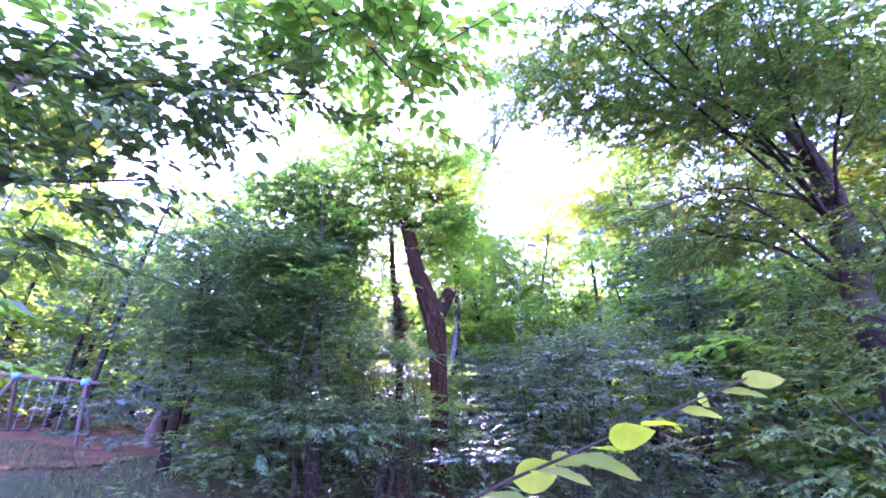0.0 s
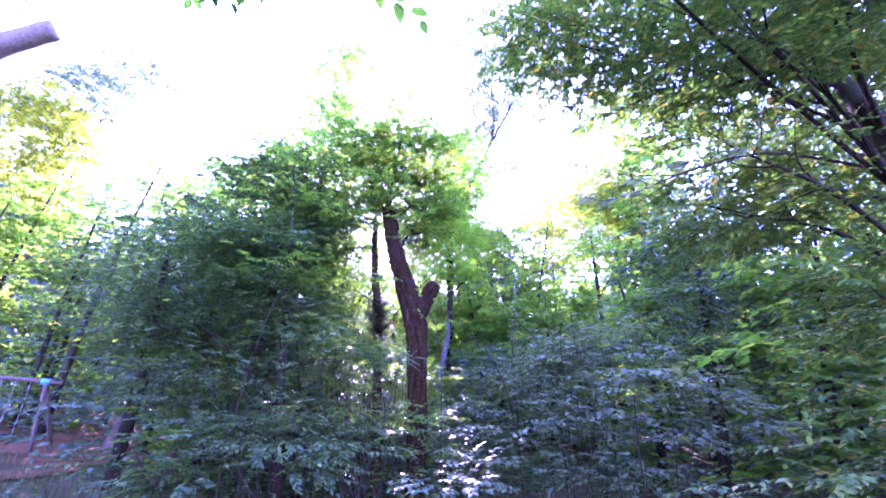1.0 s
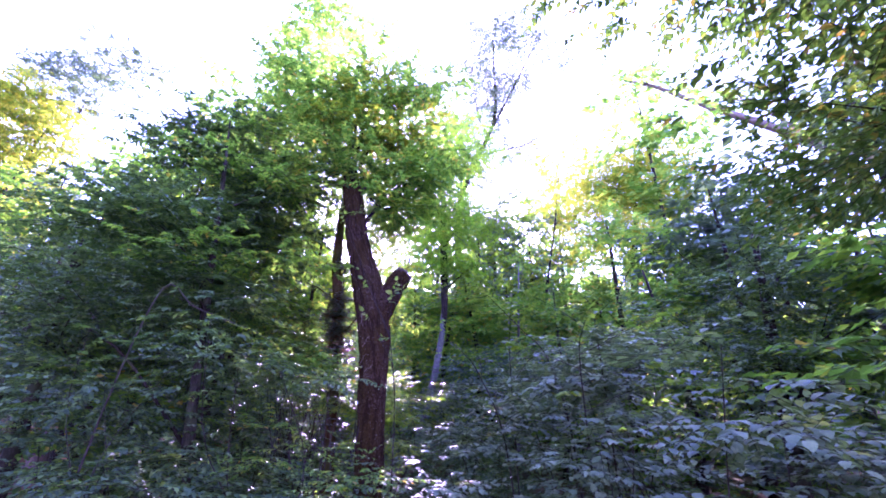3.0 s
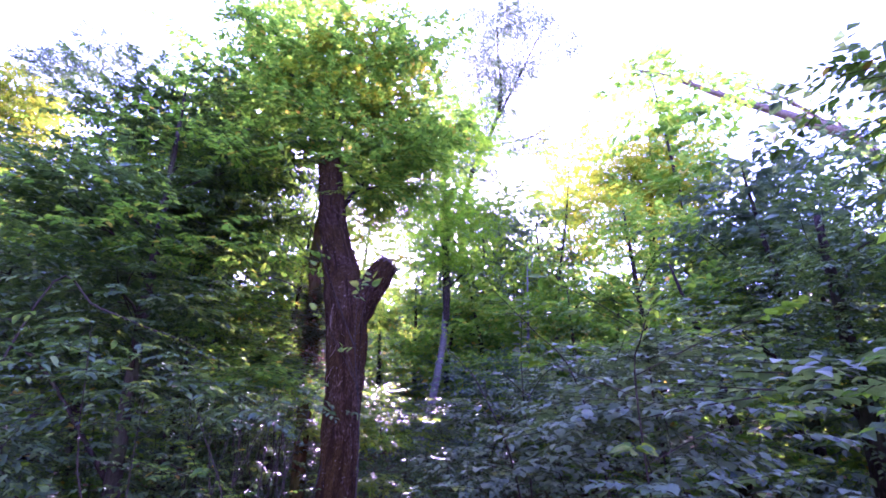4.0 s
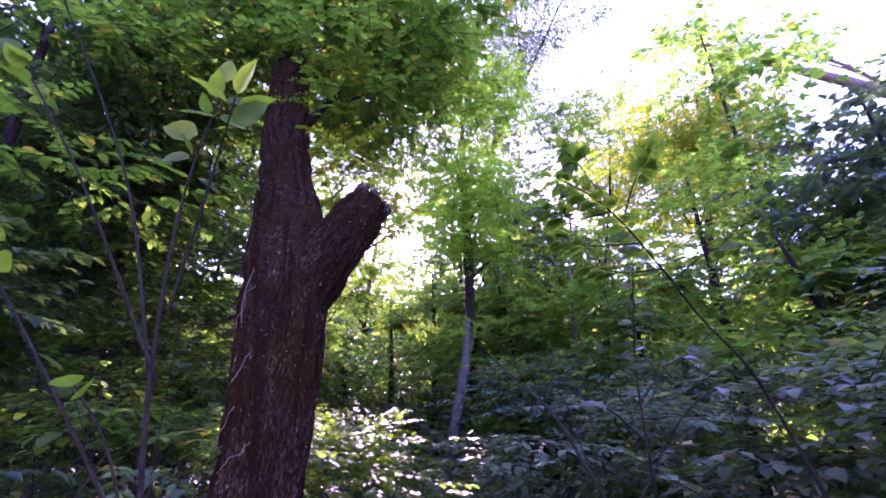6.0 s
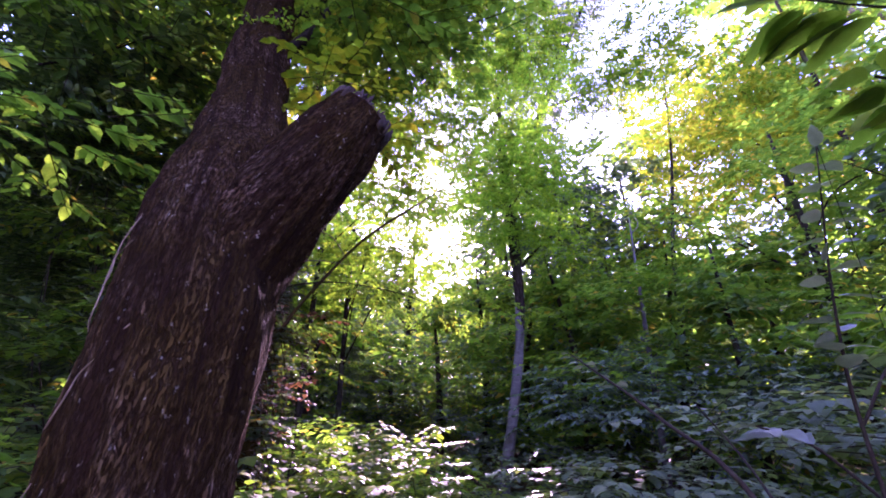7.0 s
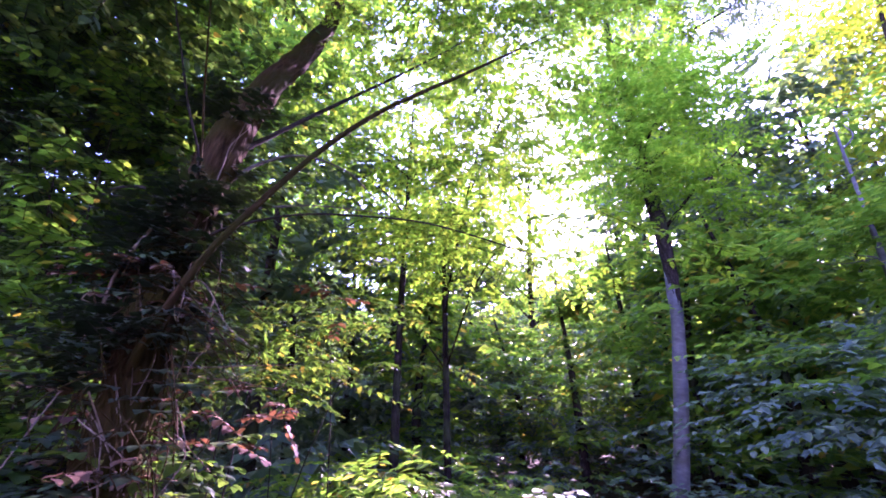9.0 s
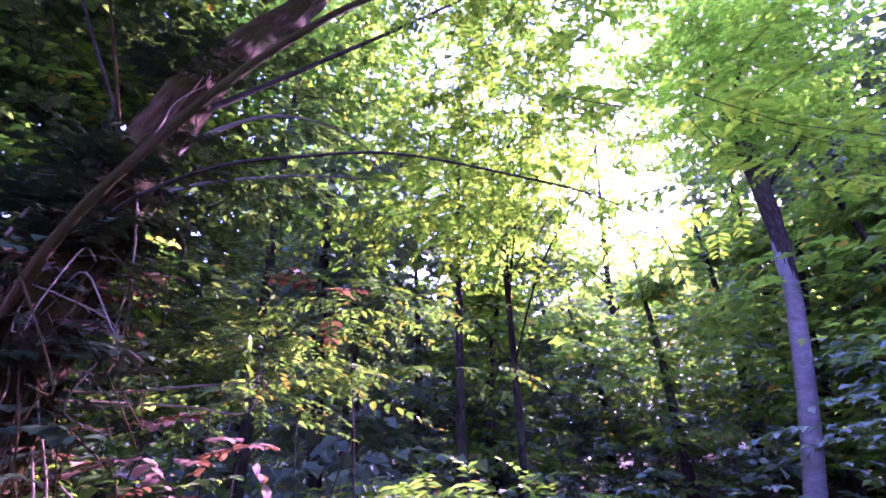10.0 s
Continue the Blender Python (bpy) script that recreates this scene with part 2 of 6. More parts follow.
M_DIRT = rough_material("trodden_reddish_earth", [(0.25, (0.090, 0.040, 0.016)), (0.5, (0.150, 0.070, 0.028)), (0.75, (0.22, 0.116, 0.050))], 5.0, (1, 1, 1), 0.95, 0.5, 0.02, (0.060, 0.048, 0.020), 0.9)
M_POST = rough_material("weathered_round_wood", [(0.3, (0.075, 0.05, 0.038)), (0.55, (0.125, 0.086, 0.066)), (0.8, (0.19, 0.14, 0.115))], 20.0, (3, 3, 0.3), 0.8, 0.5, 0.004)
M_FENCE = rough_material("grey_fence_wood", [(0.3, (0.36, 0.33, 0.33)), (0.55, (0.50, 0.46, 0.46)), (0.8, (0.62, 0.58, 0.58))], 20.0, (3, 3, 0.3), 0.8, 0.4, 0.004)
M_BRACKET = rough_material("blue_painted_metal", [(0.3, (0.10, 0.28, 0.52)), (0.6, (0.14, 0.36, 0.62)), (0.8, (0.20, 0.42, 0.66))], 12.0, (1, 1, 1), 0.45, 0.2, 0.002)
M_CHAIN = rough_material("galvanised_chain", [(0.3, (0.22, 0.22, 0.24)), (0.6, (0.34, 0.34, 0.36)), (0.8, (0.45, 0.45, 0.47))], 50.0, (1, 1, 1), 0.5, 0.3, 0.002)
M_RUBBER = rough_material("black_rubber", [(0.3, (0.020, 0.020, 0.022)), (0.6, (0.035, 0.035, 0.038)), (0.8, (0.06, 0.06, 0.06))], 20.0, (1, 1, 1), 0.7, 0.3, 0.002)


# ---- mesh helpers ----
def mesh_np(name, verts, quads, smooth=True):
    me = bpy.data.meshes.new(name)
    verts, quads = np.asarray(verts, np.float32), np.asarray(quads, np.int32)
    me.vertices.add(len(verts))
    me.vertices.foreach_set("co", verts.ravel())
    me.loops.add(quads.size)
    me.loops.foreach_set("vertex_index", quads.ravel())
    me.polygons.add(len(quads))
    me.polygons.foreach_set("loop_start", np.arange(len(quads), dtype=np.int32) * 4)
    me.polygons.foreach_set("use_smooth", np.full(len(quads), smooth))
    me.update(calc_edges=True)
    return me


def put(name, me, material, parent=None, label=""):
    """One mesh object, under a thing or a part when a parent is given."""
    if material and not me.materials:
        me.materials.append(material)
    ob = new(name, me)
    if parent:
        ob.parent = parent
    return tagged(ob, label)


def part(name, bm, material, parent, label=""):
    me = bpy.data.meshes.new(name)
    bm.to_mesh(me)
    bm.free()
    for f in me.polygons:
        f.use_smooth = True
    return put(name, me, material, parent, label)


def thing(name, label, category, at=(0, 0, 0), group=""):
    ob = new(name)
    ob.location = at
    ob.empty_display_size = 0.2
    return tagged(ob, label, category, group)


def unit(v):
    return v / np.maximum(np.linalg.norm(v, axis=-1, keepdims=True), 1e-9)


def value_noise(u, v, nu, seed):
    """Smooth noise, periodic in u after nu cells."""
    g = np.random.default_rng(seed).random((nu, 512))
    iu, iv = np.floor(u).astype(int), np.floor(v).astype(int)
    fu, fv = u - iu, v - iv
    fu, fv = fu * fu * (3 - 2 * fu), fv * fv * (3 - 2 * fv)
    a, b = g[iu % nu, iv % 512], g[(iu + 1) % nu, iv % 512]
    c, d = g[iu % nu, (iv + 1) % 512], g[(iu + 1) % nu, (iv + 1) % 512]
    return (a * (1 - fu) + b * fu) * (1 - fv) + (c * (1 - fu) + d * fu) * fv


def spline(points, n):
    """n points of a smooth curve through the given ones (columns beyond xyz are carried along)."""
    p = np.asarray(points, float)
    p = np.vstack([2 * p[0] - p[1], p, 2 * p[-1] - p[-2]])
    s = np.linspace(0, len(p) - 3 - 1e-6, n)
    i = s.astype(int)
    f = (s - i)[:, None]
    a, b, c, d = p[i], p[i + 1], p[i + 2], p[i + 3]
    return 0.5 * (2 * b + (c - a) * f + (2 * a - 5 * b + 4 * c - d) * f ** 2 + (3 * b - a - 3 * c + d) * f ** 3)


GRAIN = [None]


def tube_arrays(points, rings=16, sides=8, knobs=0.06, furrows=0.0, furrow_count=18, seed=0, cap=True):
    """A tapered, uneven limb through rows of x, y, z, radius. Closed at both ends."""
    c = spline(points, rings)
    pos, rad = c[:, :3], np.maximum(c[:, 3], 0.0015)
    tan = unit(np.gradient(pos, axis=0))
    side = np.zeros_like(pos)
    ref = np.array([1.0, 0.0, 0.0]) if abs(tan[0][0]) < 0.8 else np.array([0.0, 1.0, 0.0])
    for i in range(rings):
        ref = unit(ref - tan[i] * (ref @ tan[i]))
        side[i] = ref
    other = np.cross(tan, side)
    th = np.arange(sides) / sides * 2 * np.pi
    run = np.concatenate([[0], np.cumsum(np.linalg.norm(np.diff(pos, axis=0), axis=1))])
    U, V = np.meshgrid(th, run)
    R = np.ones_like(U)
    if knobs:
        R += knobs * 2 * (value_noise(U / (2 * np.pi) * 4, V * 3.0 + seed, 4, seed) - 0.5)
    if furrows:
        warp = 1.2 * (value_noise(U / (2 * np.pi) * 6, V * 2.5, 6, seed + 1) - 0.5)
        q = value_noise((U / (2 * np.pi) * furrow_count + warp) % furrow_count, V * 5.0, furrow_count, seed + 2)
        q2 = value_noise(U / (2 * np.pi) * furrow_count * 2.0, V * 13.0, furrow_count * 2, seed + 3)
        R += furrows * (np.abs(q - 0.5) * 2.0 - 0.5) + 0.35 * furrows * (q2 - 0.5)
    ring = pos[:, None] + (side[:, None] * np.cos(th)[None, :, None] + other[:, None] * np.sin(th)[None, :, None]) * (rad[:, None] * R)[..., None]
    V3 = ring.reshape(-1, 3)
    GRAIN[0] = np.stack([rad[:, None] * np.cos(U), rad[:, None] * np.sin(U), V], -1).reshape(-1, 3)
    i, j = np.meshgrid(np.arange(rings - 1), np.arange(sides), indexing="ij")
    a, b = i * sides + j, i * sides + (j + 1) % sides
    Q = np.stack([a, b, b + sides, a + sides], -1).reshape(-1, 4)
    if cap:
        k = len(V3)
        V3 = np.vstack([V3, pos[0], pos[-1]])
        GRAIN[0] = np.vstack([GRAIN[0], (0, 0, 0), (0, 0, run[-1])])
        j = np.arange(0, sides, 2)
        low = np.stack([np.full(len(j), k), (j + 2) % sides, j + 1, j], -1)
        e = (rings - 1) * sides
        top = np.stack([np.full(len(j), k + 1), e + j, e + j + 1, e + (j + 2) % sides], -1)
        Q = np.vstack([Q, low, top])
    return V3, Q


def joined(pieces):
    vs, qs, k = [], [], 0
    for v, q in pieces:
        vs.append(v)
        qs.append(q + k)
        k += len(v)
    return np.vstack(vs), np.vstack(qs)


def limb(name, points, material, parent, label="", rings=14, sides=8, **kw):
    me = mesh_np(name, *tube_arrays(points, rings, sides, **kw))
    me.attributes.new("grain", "FLOAT_VECTOR", "POINT").data.foreach_set("vector", GRAIN[0].astype(np.float32).ravel())
    return put(name, me, material, parent, label)


# ---- foliage ----
def keep_clear(o, reach):
    d = np.full(len(o), 9.0)
    for a, b in zip(CLEARING[:-1], CLEARING[1:]):
        f = np.clip(((o - a) @ (b - a)) / ((b - a) @ (b - a)), 0, 1)
        d = np.minimum(d, np.linalg.norm(o - a - f[:, None] * (b - a), axis=1))
    return d > reach


def sprays(o, d, k, length, leaf, angle=50.0, width=0.55, droop=0.15, flat=1.1, bare=0.1, wild=0.34):
    """Leaves set left and right along twigs that start at o and run along d. Returns the arrays of all leaves, and of the twigs."""
    n = len(o)
    ln = length * rng.uniform(0.6, 1.3, n)
    side = unit(np.cross(d, UP) + rng.normal(0, 0.15, (n, 3)))
    up = unit(np.cross(side, d))
    s = bare + (1 - bare) * (np.arange(k) + 0.5)[None] / k + rng.normal(0, 0.3 / k, (n, k))
    lr = np.where(np.arange(k) % 2 == 0, 1.0, -1.0)[None] * np.ones((n, 1))
    pos = o[:, None] + d[:, None] * (s * ln[:, None])[..., None] - UP * (droop * s ** 2 * ln[:, None])[..., None]
    ang = np.radians(angle) * (1.15 - 0.45 * s) + rng.normal(0, 0.22, (n, k))
    ax = d[:, None] * np.cos(ang)[..., None] + side[:, None] * (np.sin(ang) * lr)[..., None] - UP * (0.12 + 0.2 * rng.random((n, k)))[..., None]
    nr = unit(UP * flat + up[:, None] * 0.5 + rng.normal(0, wild, (n, k, 3)))
    size = leaf * rng.uniform(0.55, 1.25, (n, k)) * (1.05 - 0.35 * s)
    tw = np.stack([o, o + d * ln[:, None] - UP * (droop * ln)[:, None]], 1)
    return (pos.reshape(-1, 3), unit(ax.reshape(-1, 3)), nr.reshape(-1, 3), size.ravel(), np.full(n * k, width)), tw


def leaf_arrays(pos, ax, nr, size, width, simple=False, broad=False):
    """Blades folded along the midrib, with a drooping tip; simple ones have four corners."""
    sd = unit(np.cross(ax, nr))
    nr = np.cross(sd, ax)
    L, Wd = size[:, None], (size * width)[:, None] * 0.5
    n = len(pos)
    if simple:
        v = np.stack([pos, pos + ax * L * 0.45 + sd * Wd + nr * Wd * 0.25, pos + ax * L - nr * L * 0.12, pos + ax * L * 0.45 - sd * Wd + nr * Wd * 0.25], 1)
        q = np.arange(n)[:, None] * 4 + np.array([[0, 1, 2, 3]])
        return v.reshape(-1, 3), q
    if broad:
        half = [(0.14, 0.66, 0.18), (0.46, 1.0, 0.22), (0.80, 0.62, 0.10)]
        row = [pos] + [pos + ax * L * a + sd * Wd * w + nr * Wd * h for a, w, h in half] + [pos + ax * L - nr * L * 0.12] + [pos + ax * L * a - sd * Wd * w + nr * Wd * h for a, w, h in half[::-1]]
        v = np.stack(row, 1)
        k = np.arange(n)[:, None] * 8
        q = np.concatenate([k + np.array([[0, 1, 2, 7]]), k + np.array([[7, 2, 3, 6]]), k + np.array([[6, 3, 4, 5]])])
        return v.reshape(-1, 3), q
    v = np.stack([pos,
                  pos + ax * L * 0.22 + sd * Wd * 0.82 + nr * Wd * 0.25,
                  pos + ax * L * 0.62 + sd * Wd * 0.86 + nr * Wd * 0.20,
                  pos + ax * L - nr * L * 0.16,
                  pos + ax * L * 0.62 - sd * Wd * 0.86 + nr * Wd * 0.20,
                  pos + ax * L * 0.22 - sd * Wd * 0.82 + nr * Wd * 0.25], 1)
    k = np.arange(n)[:, None] * 6
    q = np.concatenate([k + np.array([[0, 1, 2, 3]]), k + np.array([[0, 3, 4, 5]])])
    return v.reshape(-1, 3), q


def twig_arrays(tw, r0=0.006, r1=0.002):
    a, b = tw[:, 0], tw[:, 1]
    d = unit(b - a)
    s = unit(np.cross(d, UP + 0.01))
    u = np.cross(s, d)
    vs = []
    for end, r in ((a, r0), (b, r1)):
        for c, w in ((1, 0), (-0.5, 0.87), (-0.5, -0.87)):
            vs.append(end + (s * c + u * w) * r)
    v = np.stack(vs, 1)
    k = np.arange(len(a))[:, None] * 6
    q = np.concatenate([k + np.array([[i, (i + 1) % 3, 3 + (i + 1) % 3, 3 + i]]) for i in range(3)])
    return v.reshape(-1, 3), q


def clumps(blobs, spread=0.28, per=13, upward=0.02, tier=0.3):
    """Twig starts and directions: flat sprays strewn through rounded masses, tilted outwards, with gaps between them."""
    os, ds = [], []
    for cx, cy, cz, rx, ry, rz, n in blobs:
        c, r = np.array([cx, cy, cz]), np.array([rx, ry, rz])
        m = max(4, n // per)
        k = unit(rng.normal(0, 1, (m, 3))) * rng.random((m, 1)) ** 0.42
        w = rng.random(m) + 0.35
        pick = rng.choice(m, n, p=w / w.sum())
        off = rng.normal(0, spread, (n, 3)) * np.array([1.15, 1.15, tier])
        off[:, 2] -= 0.22 * (off[:, 0] * k[pick][:, 0] + off[:, 1] * k[pick][:, 1])
        d = unit(k[pick] * 0.35 + off * np.array([1.6, 1.6, 0.4]) / spread * 0.5 + rng.normal(0, 0.5, (n, 3)) * np.array([1, 1, 0.3]) + UP * upward)
        os.append(c + (k[pick] + off) * r)
        ds.append(d)
    return np.vstack(os), np.vstack(ds)


KINDS = dict(
    oak=dict(k=11, length=0.34, leaf=0.095, angle=55, width=0.6, droop=0.1),
    beech=dict(k=12, length=0.42, leaf=0.085, angle=52, width=0.58, droop=0.14),
    hazel=dict(k=8, length=0.34, leaf=0.10, angle=60, width=0.74, droop=0.1, flat=1.6, wild=0.25),
    pinnate=dict(k=15, length=0.30, leaf=0.055, angle=72, width=0.48, droop=0.3),
    small=dict(k=12, length=0.40, leaf=0.060, angle=55, width=0.55, droop=0.1),
    far=dict(k=8, length=0.75, leaf=0.265, angle=55, width=0.66, droop=0.12, flat=0.8, wild=0.45),
)


def foliage(parent, blobs, kind, material, label="", simple=False, clear=0.62, grow=1.0, name="crown", twigs=True, **kw):
    if kind != "far" and np.mean([b[1] for b in blobs]) > 12.0:
        # across the hollow single blades merge: fewer, larger tufts and no twigs
        simple, twigs, grow = True, False, grow * 1.32
        blobs = [(*b[:6], int(b[6] * 0.75) + 1) for b in blobs]
    o, d = clumps(blobs, **kw)
    ok = keep_clear(o, clear)
    o, d = o[ok], d[ok]
    q = dict(KINDS[kind])
    q["length"] *= grow
    q["leaf"] *= grow
    lv, tw = sprays(o, d, **q)
    ok = keep_clear(lv[0], clear * 0.62)
    lv = tuple(a[ok] for a in lv)
    put(name, mesh_np(name, *leaf_arrays(*lv, simple=simple, broad=kind == "hazel"), smooth=not simple), material, parent, label)
    if twigs:
        tagged(put("twig_work", mesh_np("twig_work", *twig_arrays(tw, *((0.0012, 0.0006) if kind == "pinnate" else (0.0032 * grow, 0.0013 * grow)))), M_TWIG, parent), kind="stuff")


def limbs_to(parent, trunk, blobs, material, thick=0.35, seed=0):
    """A bough from the trunk into each mass of leaves, with side shoots."""
    t = np.asarray(trunk, float)
    r = np.random.default_rng(seed + 31)
    for b in blobs:
        c = np.array(b[:3])
        reach = np.linalg.norm((c - t[np.argmin(np.abs(t[:, 2] - c[2])), :3])[:2])
        z = min(max(c[2] - 0.6 * reach - 0.3, t[0, 2] + 0.3), t[-1, 2])
        f = spline(t, 60)
        s = f[np.argmin(np.abs(f[:, 2] - z))]
        R = max(s[3] * thick, 0.012)
        mid = (s[:3] + c) / 2 + np.array([0, 0, 0.12 * reach]) + r.normal(0, 0.06, 3)
        end = c + (c - s[:3]) * 0.25
        limb("limb", [(*s[:3], R), (*mid, R * 0.7), (*c, R * 0.42), (*end, R * 0.15)], material, parent, "", 12, 6)
        for k in range(3):
            a = mid + (c - mid) * r.uniform(0, 1)
            e = c + unit(r.normal(0, 1, 3)) * np.array(b[3:6]) * 0.75
            limb("side_branch", [(*a, R * 0.4), (*((a + e) / 2 + r.normal(0, 0.05, 3)), R * 0.28), (*e, R * 0.1)], material, parent, "", 7, 5, cap=False)


def tree(name, label, trunk, blobs, kind, leaf_mat, bark, group="", sides=14, rings=40, boughs=True, simple=False, seed=1, thick=0.35, furrows=0.08, grow=1.0, clear=0.62, **kw):
    ob = thing(name, label, "tree", (0, 0, 0), group)
    limb("trunk", trunk, bark, ob, "", rings, sides, furrows=furrows, seed=seed)
    if boughs:
        limbs_to(ob, trunk, blobs, bark, thick, seed)
    foliage(ob, blobs, kind, leaf_mat, simple=simple, grow=grow, clear=clear, **kw)
    return ob


def shrub(name, label, foot, blobs, kind, leaf_mat, group="", seed=1, grow=1.0, clear=0.62, simple=False, bark=None, **kw):
    """Several stems from one foot, each into a mass of leaves."""
    ob = thing(name, label, "shrub", (0, 0, 0), group)
    r = np.random.default_rng(seed)
    f = np.array(foot, float)
    for b in blobs:
        c = np.array(b[:3])
        a = f + np.array([*r.normal(0, 0.08, 2), 0])
        limb("stem", [(*a, 0.010), (*(a * 0.7 + c * 0.3 + np.array([*r.normal(0, 0.14, 2), 0.05])), 0.007), (*(a * 0.35 + c * 0.65 + np.array([*r.normal(0, 0.16, 2), 0.1])), 0.005), (*(c + np.array([0, 0, b[5] * 0.5])), 0.002)], bark or M_TWIG, ob, "", 12, 6)
    foliage(ob, blobs, kind, leaf_mat, grow=grow, clear=clear, simple=simple, **kw)
    return ob


# ---- the ground: one sheet, rising towards the back ----
def ground_z(x, y):
    z = np.interp(y, [-200, 0, 6, 10, 17, 26, 60, 400], [-1.0, 0.0, 0.25, 0.55, 2.1, 3.6, 7.0, 20.0])
    z = z + 0.10 * np.sin(x * 0.9 + 0.4) * np.sin(y * 0.7) + 0.05 * np.sin(x * 2.3 + y * 1.9)
    left = np.clip((-x - 4.5) / 4.0, 0, 1)
    flat = 0.35 + 0.055 * np.clip(y, 0, 40) + 0.06 * np.clip(-x - 8, 0, 30)
    return z * (1 - left) + left * flat


def sheet(name, xs, ys, lift, material, label, parent=None, bumps=0.0, ragged=None):
    X, Y = np.meshgrid(xs, ys)
    if ragged:
        cx, cy = (xs[0] + xs[-1]) / 2, (ys[0] + ys[-1]) / 2
        an = np.arctan2(Y - cy, X - cx)
        f = 1 + ragged * (np.sin(an * 3 + 1) * 0.5 + np.sin(an * 7) * 0.3 + np.sin(an * 13 + 2) * 0.2)
        hx, hy = (xs[-1] - xs[0]) / 2, (ys[-1] - ys[0]) / 2
        u, v = (X - cx) / hx, (Y - cy) / hy
        X, Y = cx + u * np.sqrt(1 - v * v / 2) * hx * f, cy + v * np.sqrt(1 - u * u / 2) * hy * f
    Z = ground_z(X, Y) + lift
    if bumps:
        Z = Z + bumps * np.random.default_rng(3).normal(0, 1, Z.shape)
    V = np.stack([X, Y, Z], -1).reshape(-1, 3)
    n, m = X.shape
    i, j = np.meshgrid(np.arange(n - 1), np.arange(m - 1), indexing="ij")
    a = i * m + j
    Q = np.stack([a, a + 1, a + m + 1, a + m], -1).reshape(-1, 4)
    ob = put(name, mesh_np(name, V, Q), material, parent, label)
    ob["kind"] = "structure"
    return ob


xs = np.concatenate([np.linspace(-500, -40, 24), np.linspace(-38, -12, 30), np.linspace(-11.8, 12, 90), np.linspace(13, 38, 28), np.linspace(42, 500, 24)])
ys = np.concatenate([np.linspace(-500, -20, 20), np.linspace(-18, -2, 20), np.linspace(-1.8, 26, 105), np.linspace(27, 60, 34), np.linspace(66, 600, 24)])
sheet("ground", xs, ys, 0.0, M_GROUND, "brown forest floor with leaf litter and moss", None, 0.012)
sheet("playground_earth", np.linspace(-22, -4.2, 90), np.linspace(8, 26, 90), 0.03, M_DIRT, "bare trodden reddish earth under the swing", None, 0.006, 0.06)


def scatter(n, x0, x1, y0, y1, seed):
    r = np.random.default_rng(seed)
    x, y = r.uniform(x0, x1, n), r.uniform(y0, y1, n)
    return np.stack([x, y, ground_z(x, y)], 1)


def ground_cover(name, label, pts, height, kind, material, clear=0.8, grow=1.0):
    """Low growth over a stretch of ground."""
    r = np.random.default_rng(len(pts))
    o = pts + UP * (height * r.random((len(pts), 1)) ** 1.3)
    d = unit(r.normal(0, 1, (len(pts), 3)) * np.array([1, 1, 0.25]) + UP * 0.45)
    ok = keep_clear(o, clear)
    q = dict(KINDS[kind])
    q["length"] *= grow
    q["leaf"] *= grow
    lv, tw = sprays(o[ok], d[ok], **q)
    k = keep_clear(lv[0], clear * 0.7)
    ob = put(name, mesh_np(name, *leaf_arrays(*(a[k] for a in lv), simple=kind == "far")), material, None)
    return tagged(ob, label, "undergrowth", kind="stuff")


# ---- old forked tree ----
old = thing("forked_old_tree", "old leaning tree with a broken forked trunk and furrowed bark", "tree")
limb("trunk", [(0.46, 7.86, 0.15, 0.26), (0.44, 7.9, 0.6, 0.19), (0.42, 7.97, 1.0, 0.165), (0.39, 8.07, 2.0, 0.15), (0.355, 8.18, 2.8, 0.152), (0.32, 8.28, 3.3, 0.174), (0.25, 8.42, 3.75, 0.195),
               (0.1, 8.68, 4.25, 0.185), (-0.06, 8.9, 4.75, 0.165), (-0.18, 9.06, 5.15, 0.158), (-0.3, 9.24, 5.7, 0.15), (-0.4, 9.37, 6.15, 0.14), (-0.43, 9.41, 6.3, 0.07)],
     M_BARK_OLD, old, "", 280, 112, knobs=0.07, furrows=0.11, furrow_count=34, seed=4)
limb("broken_stub", [(0.27, 8.33, 3.5, 0.16), (0.34, 8.45, 3.8, 0.16), (0.45, 8.53, 4.05, 0.15), (0.53, 8.58, 4.22, 0.14), (0.585, 8.61, 4.33, 0.122)],
     M_BARK_OLD, old, "", 110, 100, knobs=0.08, furrows=0.11, furrow_count=28, seed=9)
# the ragged rim and hollow of the stub
r = np.random.default_rng(5)
rim = []
tip, axis = np.array([0.59, 8.612, 4.345]), unit(np.array([0.42, 0.2, 0.85]))
sa = unit(np.cross(axis, UP))
sb = np.cross(sa, axis)
for i in range(90):
    a = r.uniform(0, 2 * np.pi)
    p = tip + (sa * math.cos(a) + sb * math.sin(a)) * 0.117 * math.sqrt(r.uniform(0.35, 1.0))
    h = r.uniform(-0.01, 0.035) + (0.02 if math.cos(a - 2.0) > 0.5 else 0.0)
    w = r.uniform(0.006, 0.014)
    rim.append(tube_arrays([(*(p - axis * 0.05), w), (*(p + axis * h * 0.6 + r.normal(0, 0.004, 3)), w * 0.85), (*(p + axis * (h + 0.012) + r.normal(0, 0.006, 3)), 0.002)], 5, 6))
put("splintered_rim", mesh_np("splintered_rim", *joined(rim)), M_WOOD_BROKEN, old, "splintered grey-brown wood")
